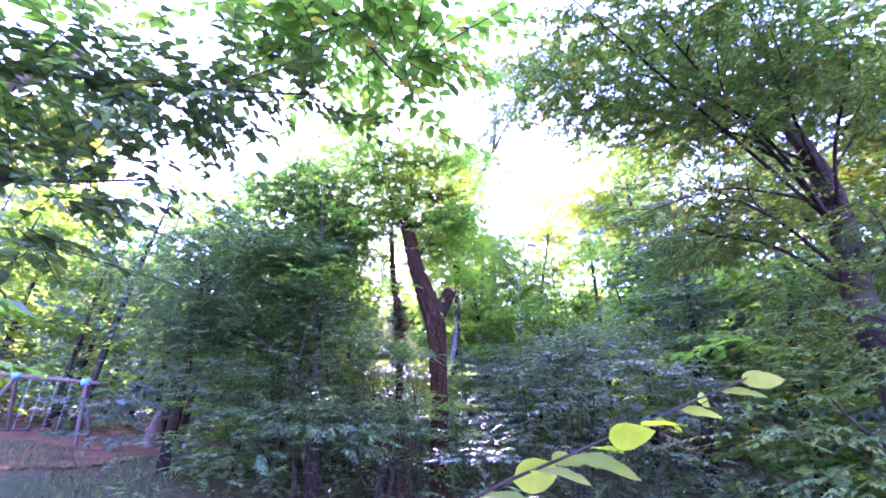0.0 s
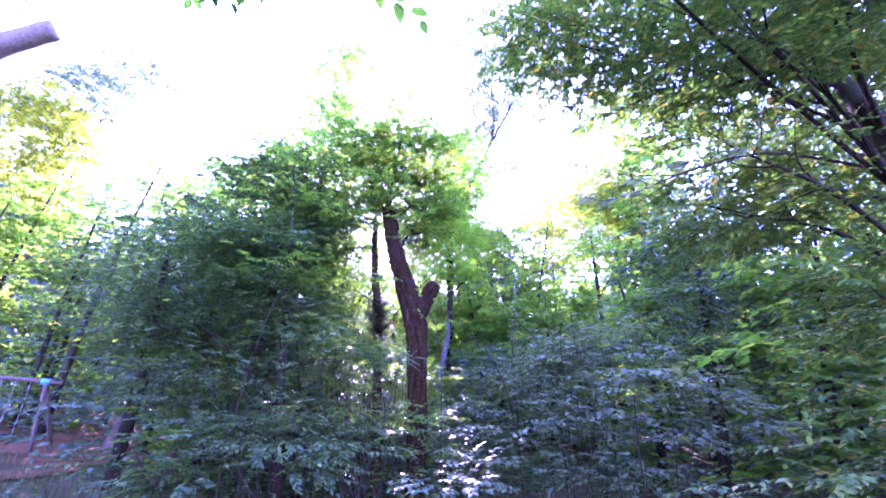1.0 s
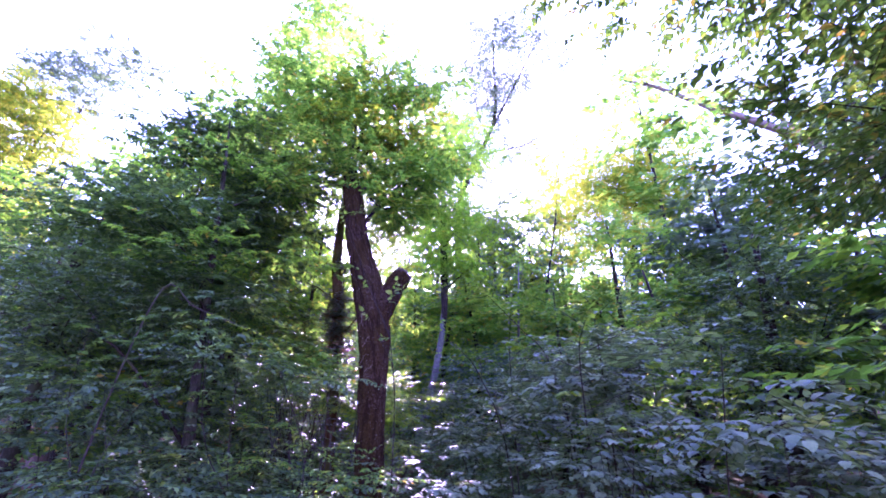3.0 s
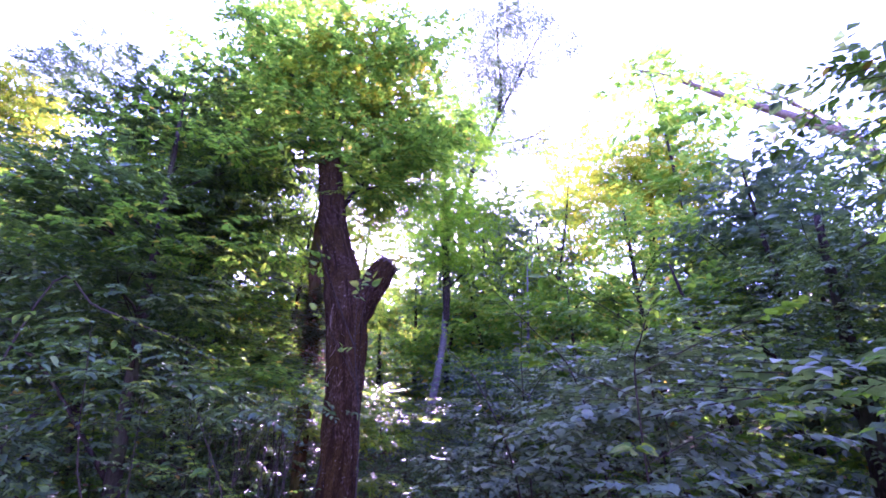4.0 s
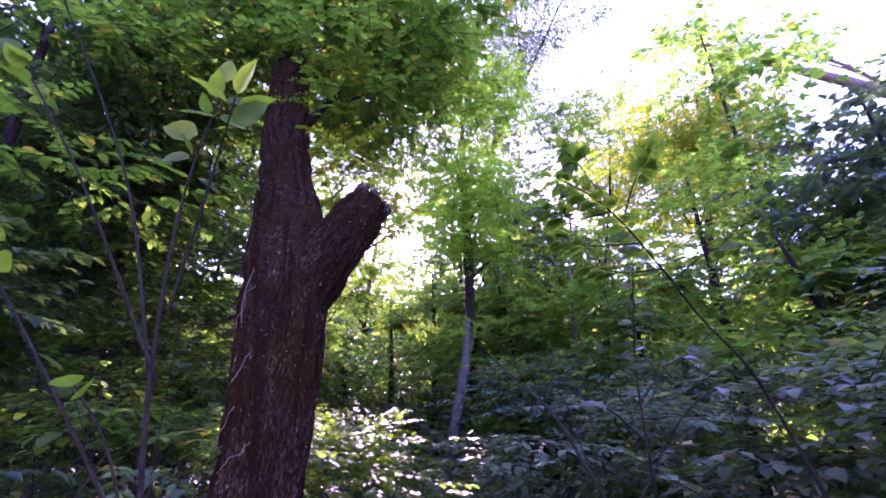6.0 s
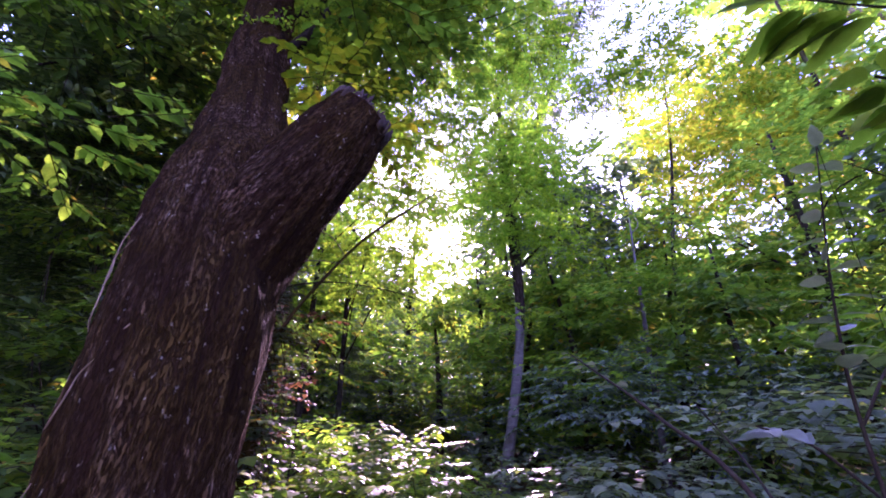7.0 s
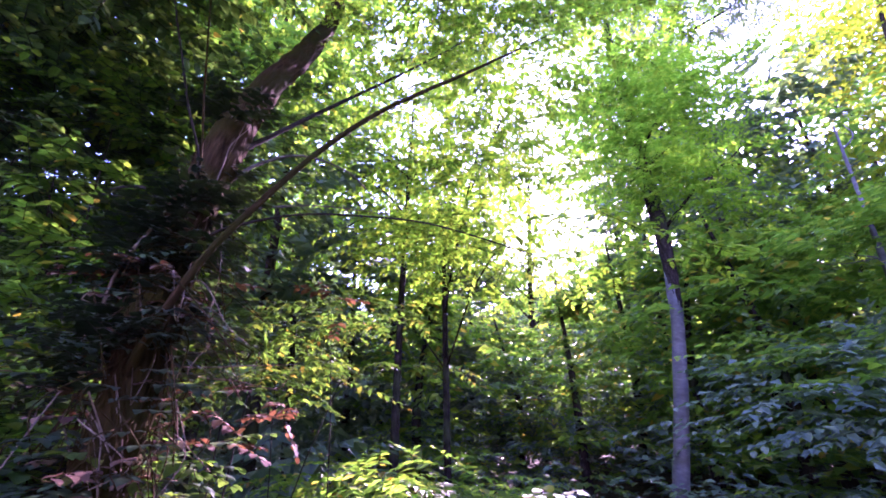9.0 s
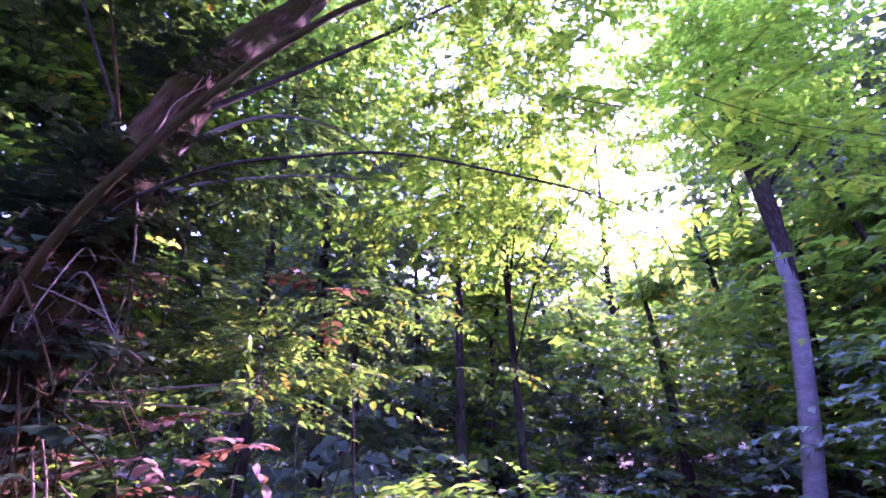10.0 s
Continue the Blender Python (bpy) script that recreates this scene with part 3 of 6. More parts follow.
OLD_CROWN = [(-0.45, 9.6, 8.1, 1.1, 0.7, 1.05, 430), (0.1, 9.7, 7.7, 0.85, 0.65, 0.95, 300), (0.55, 9.6, 6.8, 0.55, 0.5, 0.6, 163), (-0.9, 9.5, 7.0, 0.8, 0.5, 0.6, 202), (-1.3, 9.6, 8.0, 0.7, 0.5, 0.7, 171), (-0.2, 9.7, 9.1, 0.75, 0.6, 0.6, 163), (0.15, 9.2, 5.75, 0.4, 0.4, 0.35, 65)]
OLD_TOP = [(0.06, 8.78, 4.5, 0.1), (-0.13, 9.06, 5.1, 0.1), (-0.33, 9.36, 5.75, 0.09), (-0.5, 9.6, 6.25, 0.06)]
limbs_to(old, OLD_TOP, OLD_CROWN, M_BARK, 0.45, 3)
foliage(old, OLD_CROWN + [(-0.35, 9.3, 6.5, 0.6, 0.5, 0.35, 110), (0.47, 9.57, 5.88, 0.43, 0.43, 0.43, 50), (0.28, 9.16, 6.34, 0.41, 0.41, 0.34, 70), (-1.11, 9.39, 6.32, 0.5, 0.43, 0.36, 80), (-1.87, 10.1, 6.3, 0.5, 0.5, 0.41, 60), (0.87, 9.93, 6.59, 0.32, 0.4, 0.4, 40), (-2.3, 9.79, 7.7, 0.66, 0.66, 0.5, 120), (0.83, 8.84, 6.11, 0.29, 0.32, 0.32, 34), (1.18, 8.83, 6.65, 0.22, 0.26, 0.26, 22), (0.52, 8.86, 5.54, 0.21, 0.21, 0.21, 16), (-1.35, 8.77, 5.81, 0.28, 0.28, 0.21, 30), (-1.52, 8.4, 7.75, 0.3, 0.3, 0.3, 34), (0.93, 8.46, 7.53, 0.26, 0.3, 0.3, 30)], "oak", M_MID)
# Sun highlights on the crown and in the fork, painted as yellow leaves.
foliage(old, [(0.3, 9.2, 6.9, 0.4, 0.3, 0.5, 40), (-0.1, 9.1, 7.6, 0.5, 0.3, 0.5, 36), (0.6, 9.4, 7.4, 0.3, 0.3, 0.5, 30), (-0.6, 9.1, 7.2, 0.4, 0.3, 0.4, 24)], "oak", M_YELLOW, "leaves painted sunlit yellow on the crown's sunny side", name="yellow_leaves", grow=0.95)
foliage(old, [(0.4, 8.95, 4.62, 0.14, 0.12, 0.14, 12), (0.32, 8.95, 4.85, 0.12, 0.1, 0.14, 10)], "oak", M_YELLOW, "leaves in the fork painted sunlit yellow", name="fork_leaves", grow=0.8)
for i, (z0, z1, a0, a1) in enumerate([(3.55, 4.3, -2.2, -1.6), (3.3, 3.5, -2.3, -1.4), (3.0, 3.1, -2.2, -1.4), (3.5, 3.72, -2.6, -1.9), (3.1, 3.22, -2.5, -2.0)]):
    pts = []
    for s in np.linspace(0, 1, 9):
        z, a = z0 + (z1 - z0) * s, a0 + (a1 - a0) * s + r.normal(0, 0.05)
        cx = np.interp(z, [2.0, 2.8, 3.3, 3.75, 4.25], [0.39, 0.355, 0.32, 0.25, 0.1])
        cy = np.interp(z, [2.0, 2.8, 3.3, 3.75, 4.25], [8.07, 8.18, 8.28, 8.42, 8.68])
        rad = np.interp(z, [2.0, 2.8, 3.3, 3.75, 4.25], [0.15, 0.152, 0.174, 0.195, 0.185]) + 0.006
        pts.append((cx + rad * math.cos(a), cy + rad * math.sin(a), z, 0.0024 - 0.0013 * s))
    limb("climbing_stem", pts, M_VINE, old, "thin pale climbing stem", 30, 6)

# ---- leaning ivy-clad tree with long arching boughs ----
ivy = thing("ivy_clad_tree", "leaning tree wrapped in ivy and dry climbers, with long arching boughs", "tree")
limb("trunk", [(-0.20, 9.55, 0.3, 0.14), (-0.27, 9.62, 1.0, 0.095), (-0.39, 9.78, 2.6, 0.08), (-0.46, 9.92, 3.7, 0.083), (-0.52, 9.99, 4.14, 0.084), (-0.59, 10.11, 4.57, 0.084), (-0.67, 10.26, 5.0, 0.083), (-0.73, 10.45, 5.42, 0.077), (-0.79, 10.67, 5.84, 0.07), (-0.86, 11.0, 6.6, 0.056), (-0.9, 11.2, 7.6, 0.025)],
     M_BARK_IVY, ivy, "", 240, 64, furrows=0.22, seed=14)
IVY_Z, IVY_X, IVY_Y = [1.0, 2.6, 3.7, 4.14, 4.57, 5.0, 5.42, 5.84], [-0.27, -0.39, -0.46, -0.52, -0.59, -0.67, -0.73, -0.79], [9.62, 9.78, 9.92, 9.99, 10.11, 10.26, 10.45, 10.67]
limb("bough", [(-0.56, 9.93, 3.58, 0.02), (-0.43, 9.88, 3.72, 0.016), (-0.29, 9.85, 3.86, 0.013), (-0.18, 9.87, 4.04, 0.0115), (-0.06, 9.95, 4.25, 0.0105), (0.06, 10.06, 4.47, 0.0098), (0.19, 10.19, 4.67, 0.009), (0.32, 10.35, 4.86, 0.008), (0.44, 10.51, 5.04, 0.007), (0.75, 10.9, 5.5, 0.003)], M_BARK_IVY, ivy, "", 60, 10)
limb("bough", [(-0.57, 9.97, 4.05, 0.009), (-0.37, 9.99, 4.19, 0.006), (-0.2, 10.03, 4.23, 0.0048), (-0.02, 10.08, 4.24, 0.0042), (0.17, 10.15, 4.22, 0.0036), (0.37, 10.22, 4.18, 0.003), (0.55, 10.36, 4.13, 0.0024), (0.68, 10.52, 4.1, 0.0016), (0.75, 10.72, 4.08, 0.001)], M_TWIG, ivy, "", 50, 8)
limb("bough", [(-0.59, 10.04, 4.27, 0.011), (-0.56, 10.11, 4.35, 0.008), (-0.54, 10.25, 4.46, 0.0065), (-0.5, 10.4, 4.54, 0.0055), (-0.43, 10.64, 4.64, 0.004), (-0.27, 10.98, 4.71, 0.002)], M_BARK_PALE, ivy, "", 34, 8)
limb("bough", [(-0.63, 10.11, 4.49, 0.013), (-0.58, 10.17, 4.56, 0.01), (-0.55, 10.31, 4.74, 0.008), (-0.48, 10.49, 4.87, 0.007), (-0.4, 10.72, 4.9, 0.005), (-0.39, 10.91, 4.88, 0.004), (-0.36, 11.13, 4.79, 0.002)], M_BARK_PALE, ivy, "", 34, 8)
limb("bough", [(-0.62, 10.09, 4.6, 0.014), (-0.51, 10.63, 5.27, 0.011), (-0.36, 11.16, 5.92, 0.009), (-0.19, 11.68, 6.58, 0.007), (-0.01, 12.19, 7.26, 0.005), (0.3, 12.9, 8.2, 0.002)], M_TWIG, ivy, "", 30, 8)
limb("bough", [(-0.55, 10.02, 4.4, 0.006), (-0.467, 9.971, 4.516, 0.0052), (-0.446, 9.867, 4.705, 0.0042), (-0.409, 9.779, 4.855, 0.0036), (-0.365, 9.67, 5.059, 0.003), (-0.3, 9.5, 5.5, 0.002)], M_TWIG, ivy, "", 24, 8)
limb("bough", [(-0.55, 10.02, 4.38, 0.006), (-0.467, 9.975, 4.516, 0.0052), (-0.397, 9.891, 4.72, 0.0042), (-0.335, 9.826, 4.853, 0.0036), (-0.254, 9.741, 5.055, 0.003), (-0.1, 9.6, 5.5, 0.002)], M_BARK_IVY, ivy, "", 24, 8)
limb("bough", [(-0.6, 10.0, 4.35, 0.011), (-1.0, 10.05, 4.6, 0.008), (-1.7, 10.1, 4.75, 0.003)], M_TWIG, ivy, "", 24, 8)
foliage(ivy, [(0.75, 10.75, 4.25, 0.45, 0.35, 0.2, 21), (0.3, 10.9, 5.3, 0.8, 0.5, 0.4, 55), (0.9, 11.2, 5.9, 0.8, 0.6, 0.5, 110), (-0.3, 10.9, 6.6, 0.9, 0.7, 0.8, 380), (-0.5, 10.0, 6.6, 0.7, 0.5, 0.5, 170), (0.2, 10.9, 4.5, 0.5, 0.35, 0.25, 80), (0.6, 10.7, 6.9, 0.8, 0.6, 0.5, 130), (-0.1, 11.3, 4.9, 0.6, 0.4, 0.4, 150),
              (-0.38, 11.1, 7.6, 0.6, 0.5, 0.4, 230), (0.39, 11.2, 7.7, 0.6, 0.5, 0.45, 260), (1.15, 11.3, 7.7, 0.55, 0.5, 0.35, 150), (0.1, 12.0, 7.0, 0.7, 0.5, 0.5, 140)] + [(1.85, 10.12, 5.87, 0.34, 0.34, 0.17, 60), (2.38, 10.13, 6.03, 0.3, 0.3, 0.15, 50), (2.78, 10.19, 5.75, 0.28, 0.28, 0.14, 44), (1.48, 9.96, 6.12, 0.3, 0.3, 0.15, 50), (2.23, 9.99, 6.31, 0.3, 0.3, 0.15, 40), (0.52, 11.8, 7.17, 0.42, 0.5, 0.48, 170), (0.42, 12.0, 6.31, 0.32, 0.5, 0.35, 14), (0.05, 12.2, 5.75, 0.3, 0.5, 0.36, 25), (1.09, 12.0, 7.43, 0.37, 0.5, 0.37, 120), (0.0, 11.6, 6.6, 0.28, 0.5, 0.34, 90), (0.62, 12.6, 5.86, 0.25, 0.5, 0.31, 8), (0.17, 11.5, 5.99, 0.27, 0.5, 0.34, 30)] + [(0.68, 9.5, 6.25, 0.41, 0.45, 0.41, 150), (0.27, 9.4, 5.62, 0.29, 0.45, 0.29, 70), (1.04, 9.8, 6.62, 0.33, 0.45, 0.4, 110), (0.3, 9.4, 5.55, 0.34, 0.45, 0.3, 130), (0.76, 9.8, 6.62, 0.42, 0.45, 0.31, 130)],
        "pinnate", M_LIGHT, clear=0.6, grow=0.82)
foliage(ivy, [(-0.45, 9.88, 3.5, 0.10, 0.10, 0.5, 210), (-0.53, 9.98, 4.15, 0.09, 0.09, 0.32, 170), (-0.4, 9.8, 2.6, 0.16, 0.16, 0.7, 130), (-0.63, 10.2, 4.75, 0.09, 0.09, 0.3, 50), (-0.5, 9.93, 3.9, 0.15, 0.12, 0.2, 50)], "hazel", M_IVY, "dark ivy leaves", name="ivy_leaves", grow=0.5, clear=0.3, spread=0.4)
foliage(ivy, [(-0.44, 9.88, 3.45, 0.13, 0.12, 0.5, 44), (-0.52, 9.95, 4.1, 0.1, 0.1, 0.3, 26)], "hazel", M_DRY, "withered reddish-brown leaves", name="withered_leaves", grow=0.42, clear=0.3, spread=0.4)
for i in range(44):
    a0, z0 = r.uniform(-3.6, 0.9), r.uniform(2.7, 4.7)
    rise, turn, off = r.uniform(0.15, 0.7), r.normal(0, 0.9), r.uniform(0.0, 0.02)
    pts = []
    for s in np.linspace(0, 1, 7):
        z, a = z0 + rise * s, a0 + turn * s + r.normal(0, 0.12)
        rad = 0.088 - 0.012 * (z - 3.7) + off + 0.012 * r.random()
        pts.append((np.interp(z, IVY_Z, IVY_X) + rad * math.cos(a), np.interp(z, IVY_Z, IVY_Y) + rad * math.sin(a), z, 0.0028 - 0.0016 * s))
    limb("dry_climber", pts, M_VINE if i % 6 == 0 else M_BARK_IVY, ivy, "dry climber stem", 22, 5)
for i in range(70):
    a, z = r.uniform(-2.8, 0.7), r.uniform(3.35, 4.35)
    rad = r.uniform(0.09, 0.2)
    s = np.array([np.interp(z, IVY_Z, IVY_X) + rad * math.cos(a), np.interp(z, IVY_Z, IVY_Y) + rad * math.sin(a), z])
    e = np.array([r.normal(0.03, 0.08), r.normal(0.0, 0.08), -r.uniform(0.12, 0.5)])
    limb("dry_climber", [(*s, 0.0024), (*(s + e * 0.35 + r.normal(0, 0.03, 3)), 0.0022), (*(s + e * 0.7 + r.normal(0, 0.04, 3)), 0.0018), (*(s + e), 0.001)], M_VINE if i % 4 == 0 else M_BARK_IVY, ivy, "dry climber stem", 14, 5)
for i in range(22):
    a, z = r.uniform(-2.6, 0.4), r.uniform(3.1, 4.2)
    s = np.array([np.interp(z, IVY_Z, IVY_X) + 0.09 * math.cos(a), np.interp(z, IVY_Z, IVY_Y) + 0.09 * math.sin(a), z])
    e = np.array([r.normal(0.14, 0.14), r.normal(0.06, 0.12), r.uniform(-0.35, 0.05)])
    limb("dry_climber", [(*s, 0.0026), (*(s + e * 0.35 + np.array([0.02, -0.03, 0.05])), 0.0022), (*(s + e * 0.75 + r.normal(0, 0.04, 3)), 0.0017), (*(s + e + r.normal(0, 0.03, 3)), 0.0009)], M_VINE if i % 2 else M_BARK_IVY, ivy, "dry climber stem", 14, 5)
limb("dry_climber", [(-0.46, 9.86, 4.19, 0.0058), (-0.52, 9.83, 4.06, 0.0054), (-0.53, 9.82, 3.92, 0.0051), (-0.55, 9.86, 3.82, 0.0048), (-0.58, 9.95, 3.77, 0.0041), (-0.57, 10.17, 3.76, 0.0035), (-0.49, 10.32, 3.75, 0.0030), (-0.41, 10.45, 3.73, 0.0024), (-0.38, 10.49, 3.82, 0.0014)], M_VINE, ivy, "dry pale climber", 60, 7)
limb("dry_climber", [(-0.55, 9.9, 3.8, 0.0041), (-0.52, 10.1, 3.78, 0.0034), (-0.42, 10.3, 3.8, 0.0027), (-0.3, 10.42, 3.81, 0.0014)], M_VINE, ivy, "dry pale climber", 30, 6)
limb("dry_climber", [(-0.54, 9.92, 3.78, 0.0041), (-0.6, 9.98, 3.62, 0.0034), (-0.66, 10.0, 3.45, 0.0027), (-0.7, 10.0, 3.2, 0.0014)], M_VINE, ivy, "dry pale climber", 30, 6)
limb("dry_climber", [(-0.52, 9.95, 3.78, 0.0041), (-0.5, 10.05, 3.6, 0.0034), (-0.42, 10.2, 3.45, 0.0014)], M_VINE, ivy, "dry pale climber", 30, 6)
foliage(ivy, [(-0.38, 10.45, 3.68, 0.08, 0.08, 0.1, 8), (-0.5, 10.25, 3.62, 0.12, 0.1, 0.12, 9), (-0.3, 10.6, 4.05, 0.05, 0.05, 0.12, 4)], "hazel", M_DRY, "withered brown leaves", name="withered_leaves", grow=0.5, clear=0.3)

# ---- trees on the dark side ----
maple = tree("dark_maple", "slender dark-stemmed tree with a dense deep green crown",
     [(-1.7, 9.0, 0.3, 0.14), (-1.95, 9.0, 2.5, 0.07), (-2.1, 9.0, 4.0, 0.055), (-2.28, 9.0, 6.0, 0.03), (-2.45, 9.1, 7.1, 0.01)],
     [(-2.7, 9.3, 6.95, 0.8, 0.7, 0.5, 260), (-3.3, 9.4, 5.6, 1.5, 1.0, 0.8, 360), (-1.6, 9.6, 6.2, 0.8, 0.7, 0.7, 240), (-4.4, 9.4, 3.9, 1.2, 1.0, 0.7, 330), (-2.7, 8.5, 4.9, 1.1, 0.7, 0.6, 320), (-1.9, 8.3, 3.9, 0.9, 0.6, 0.5, 240), (-3.2, 10.0, 6.6, 1.1, 0.8, 0.7, 256)],
     "oak", M_DARK, M_BARK, seed=21, clear=0.9)
# Lit tiers: the light on them is put in as a lighter leaf green.
foliage(maple, [(-1.27, 8.12, 4.44, 0.8, 0.8, 0.07, 60), (-2.14, 8.38, 4.33, 0.6, 0.6, 0.07, 50), (-2.59, 8.87, 6.03, 0.96, 0.96, 0.29, 70), (-1.83, 10.05, 4.87, 0.43, 0.43, 0.2, 60), (-1.37, 10.21, 4.36, 0.28, 0.28, 0.21, 56), (-1.63, 10.02, 4.07, 0.25, 0.25, 0.17, 50), (-1.71, 10.3, 5.43, 0.42, 0.42, 0.23, 60), (-2.41, 9.99, 5.55, 0.34, 0.34, 0.27, 50)], "oak", M_MID, "flat tier of foliage in a lighter green, painted as lit", name="lit_foliage", tier=0.15, grow=0.85)
tree("dark_maple", "dense deep green tree beside the playground",
     [(-5.2, 10.5, 0.7, 0.13), (-5.2, 10.5, 3.0, 0.1), (-5.4, 10.6, 5.5, 0.04)],
     [(-5.4, 10.6, 5.2, 1.3, 1.1, 0.9, 336), (-4.6, 10.3, 3.6, 1.2, 1.0, 0.8, 336), (-5.8, 11.4, 3.9, 1.3, 1.0, 1.0, 336), (-4.2, 11.2, 6.0, 1.2, 1.0, 0.9, 280)],
     "oak", M_DARK, M_BARK, seed=22)
tree("dark_maple", "dense deep green tree above the old forked trunk",
     [(-3.3, 12.2, 0.9, 0.08), (-3.2, 12.2, 4.0, 0.055), (-3.0, 12.2, 8.0, 0.032), (-2.7, 12.6, 12.5, 0.012)],
     [(-2.6, 12.6, 12.3, 0.9, 0.9, 1.0, 237), (-2.2, 12.8, 14.0, 0.55, 0.55, 0.8, 140), (-3.4, 12.3, 9.8, 1.3, 1.1, 1.0, 336), (-2.2, 12.3, 8.6, 1.2, 1.0, 0.9, 280), (-4.0, 12.2, 7.6, 1.4, 1.1, 0.9, 308), (-2.4, 12.6, 10.8, 1.0, 0.9, 0.9, 237)],
     "oak", M_MID, M_BARK, seed=23, grow=1.2)
tree("young_ash", "leafy green tree beyond the hollow behind the old trunk",
     [(-4.6, 15.0, 1.3, 0.07), (-4.7, 15.0, 4.0, 0.06), (-4.9, 15.0, 7.0, 0.045), (-4.8, 15.0, 9.6, 0.015)],
     [(-5.46, 14.34, 9.19, 1.26, 1.26, 1.26, 320), (-4.94, 15.14, 8.31, 1.03, 1.03, 0.8, 192), (-6.38, 14.37, 7.83, 1.03, 1.03, 0.92, 240), (-3.57, 15.64, 9.22, 1.03, 1.03, 1.03, 192), (-3.41, 16.35, 8.04, 1.03, 1.03, 0.69, 176), (-5.83, 15.14, 7.06, 0.8, 0.8, 0.57, 160), (-6.71, 13.7, 8.7, 1.03, 1.03, 1.03, 224)],
     "beech", M_ROBINIA, M_BARK, seed=24, grow=1.15)
tree("slim_far_tree", "slim dark-stemmed tree with dim green leaves across the hollow",
     [(-5.6, 19.2, 2.0, 0.08), (-5.6, 19.2, 5.0, 0.06), (-5.2, 19.4, 7.0, 0.04), (-4.8, 19.6, 8.6, 0.015)],
     [(-5.97, 18.98, 7.11, 0.92, 0.92, 0.92, 110), (-4.79, 19.47, 7.78, 0.92, 0.92, 0.77, 90), (-3.91, 20.32, 7.31, 1.07, 1.07, 0.92, 110), (-5.42, 19.74, 6.37, 0.92, 0.92, 0.61, 90), (-2.97, 20.86, 7.56, 0.77, 0.92, 0.92, 90)],
     "beech", M_MID, M_BARK, seed=26, grow=1.3)
tree("sunlit_hornbeam", "slim tree with glowing yellow-green leaves beyond the hollow",
     [(-1.9, 15.2, 1.4, 0.06), (-1.9, 15.2, 4.0, 0.05), (-1.8, 15.0, 6.5, 0.03), (-1.6, 14.8, 8.4, 0.01)],
     [(-2.0, 14.83, 6.69, 0.75, 0.7, 1.16, 120), (-2.48, 14.35, 7.9, 0.75, 0.6, 0.75, 90), (-0.27, 14.69, 6.89, 0.58, 0.6, 0.99, 40), (-0.56, 13.37, 6.71, 0.42, 0.42, 0.42, 60), (0.03, 13.16, 7.31, 0.38, 0.38, 0.33, 36), (-1.0, 13.49, 5.85, 0.41, 0.41, 0.41, 60), (-0.3, 13.76, 5.84, 0.38, 0.38, 0.33, 40), (-2.68, 15.43, 5.28, 0.99, 0.7, 0.66, 90), (-1.0, 14.22, 8.1, 0.66, 0.6, 0.66, 60)],
     "beech", M_LIGHT, M_BARK, seed=28, grow=1.0)
tree("backlit_tree", "tall loose-crowned tree glowing yellow-green against the sun",
     [(-2.2, 22.0, 2.6, 0.12), (-2.2, 22.0, 7.0, 0.09), (-1.9, 22.0, 11.0, 0.05), (-1.7, 22.0, 14.0, 0.015)],
     [(-2.89, 20.29, 11.44, 1.49, 1.49, 1.16, 110), (-1.8, 22.78, 10.65, 1.25, 1.25, 1.25, 50), (-1.99, 20.24, 12.8, 1.33, 1.33, 0.99, 50), (-4.02, 20.1, 10.24, 1.33, 1.33, 1.16, 200), (0.07, 23.87, 11.07, 1.07, 1.07, 1.07, 140), (-1.99, 22.3, 8.69, 0.99, 0.99, 0.75, 120), (-0.81, 23.46, 8.03, 0.99, 0.99, 0.66, 110), (-3.13, 21.32, 7.73, 0.88, 0.88, 0.64, 90), (0.11, 24.42, 8.72, 0.77, 0.77, 0.6, 80), (-0.74, 23.72, 12.88, 1.15, 1.15, 1.15, 40), (-3.4, 21.4, 8.4, 1.2, 1.2, 0.8, 170)],
     "small", M_LIGHT, M_BARK, seed=27, grow=2.1)
tree("sunlit_maple", "tree with sunlit yellow-green leaves behind the old trunk",
     [(-2.2, 14.3, 1.2, 0.07), (-2.2, 14.3, 4.0, 0.055), (-2.0, 14.3, 8.6, 0.02)],
     [(-3.2, 14.1, 7.6, 0.9, 0.7, 0.6, 120), (-1.9, 14.1, 8.3, 0.9, 0.8, 0.8, 170), (-0.9, 14.1, 7.3, 0.7, 0.6, 0.6, 70), (-3.6, 14.1, 8.5, 0.8, 0.7, 0.7, 90), (-1.2, 14.0, 6.5, 0.7, 0.6, 0.4, 60), (-2.2, 14.1, 6.6, 0.8, 0.6, 0.5, 100), (-0.2, 14.0, 8.6, 0.9, 0.8, 0.8, 60), (-1.0, 14.0, 9.6, 1.0, 0.8, 0.8, 150)],
     "beech", M_LIGHT, M_BARK, seed=25, grow=1.1)

# ---- grey-barked tree with hanging light foliage ----
tree("backlit_tree", "slender tree with backlit olive-green leaves across the hollow",
     [(3.54, 18.66, 1.4, 0.06), (3.64, 18.61, 4.5, 0.045), (3.74, 18.56, 7.5, 0.02)],
     [(3.64, 18.56, 7.01, 0.73, 0.73, 0.63, 150), (4.8, 18.99, 7.77, 0.75, 0.75, 0.54, 130), (2.8, 18.26, 6.28, 0.61, 0.61, 0.51, 110), (4.04, 18.78, 5.91, 0.8, 0.8, 0.55, 150), (3.16, 18.74, 5.1, 0.6, 0.6, 0.4, 90), (2.68, 18.21, 7.31, 0.48, 0.48, 0.43, 70)],
     "beech", M_LIGHT, M_BARK, seed=37, grow=0.95)
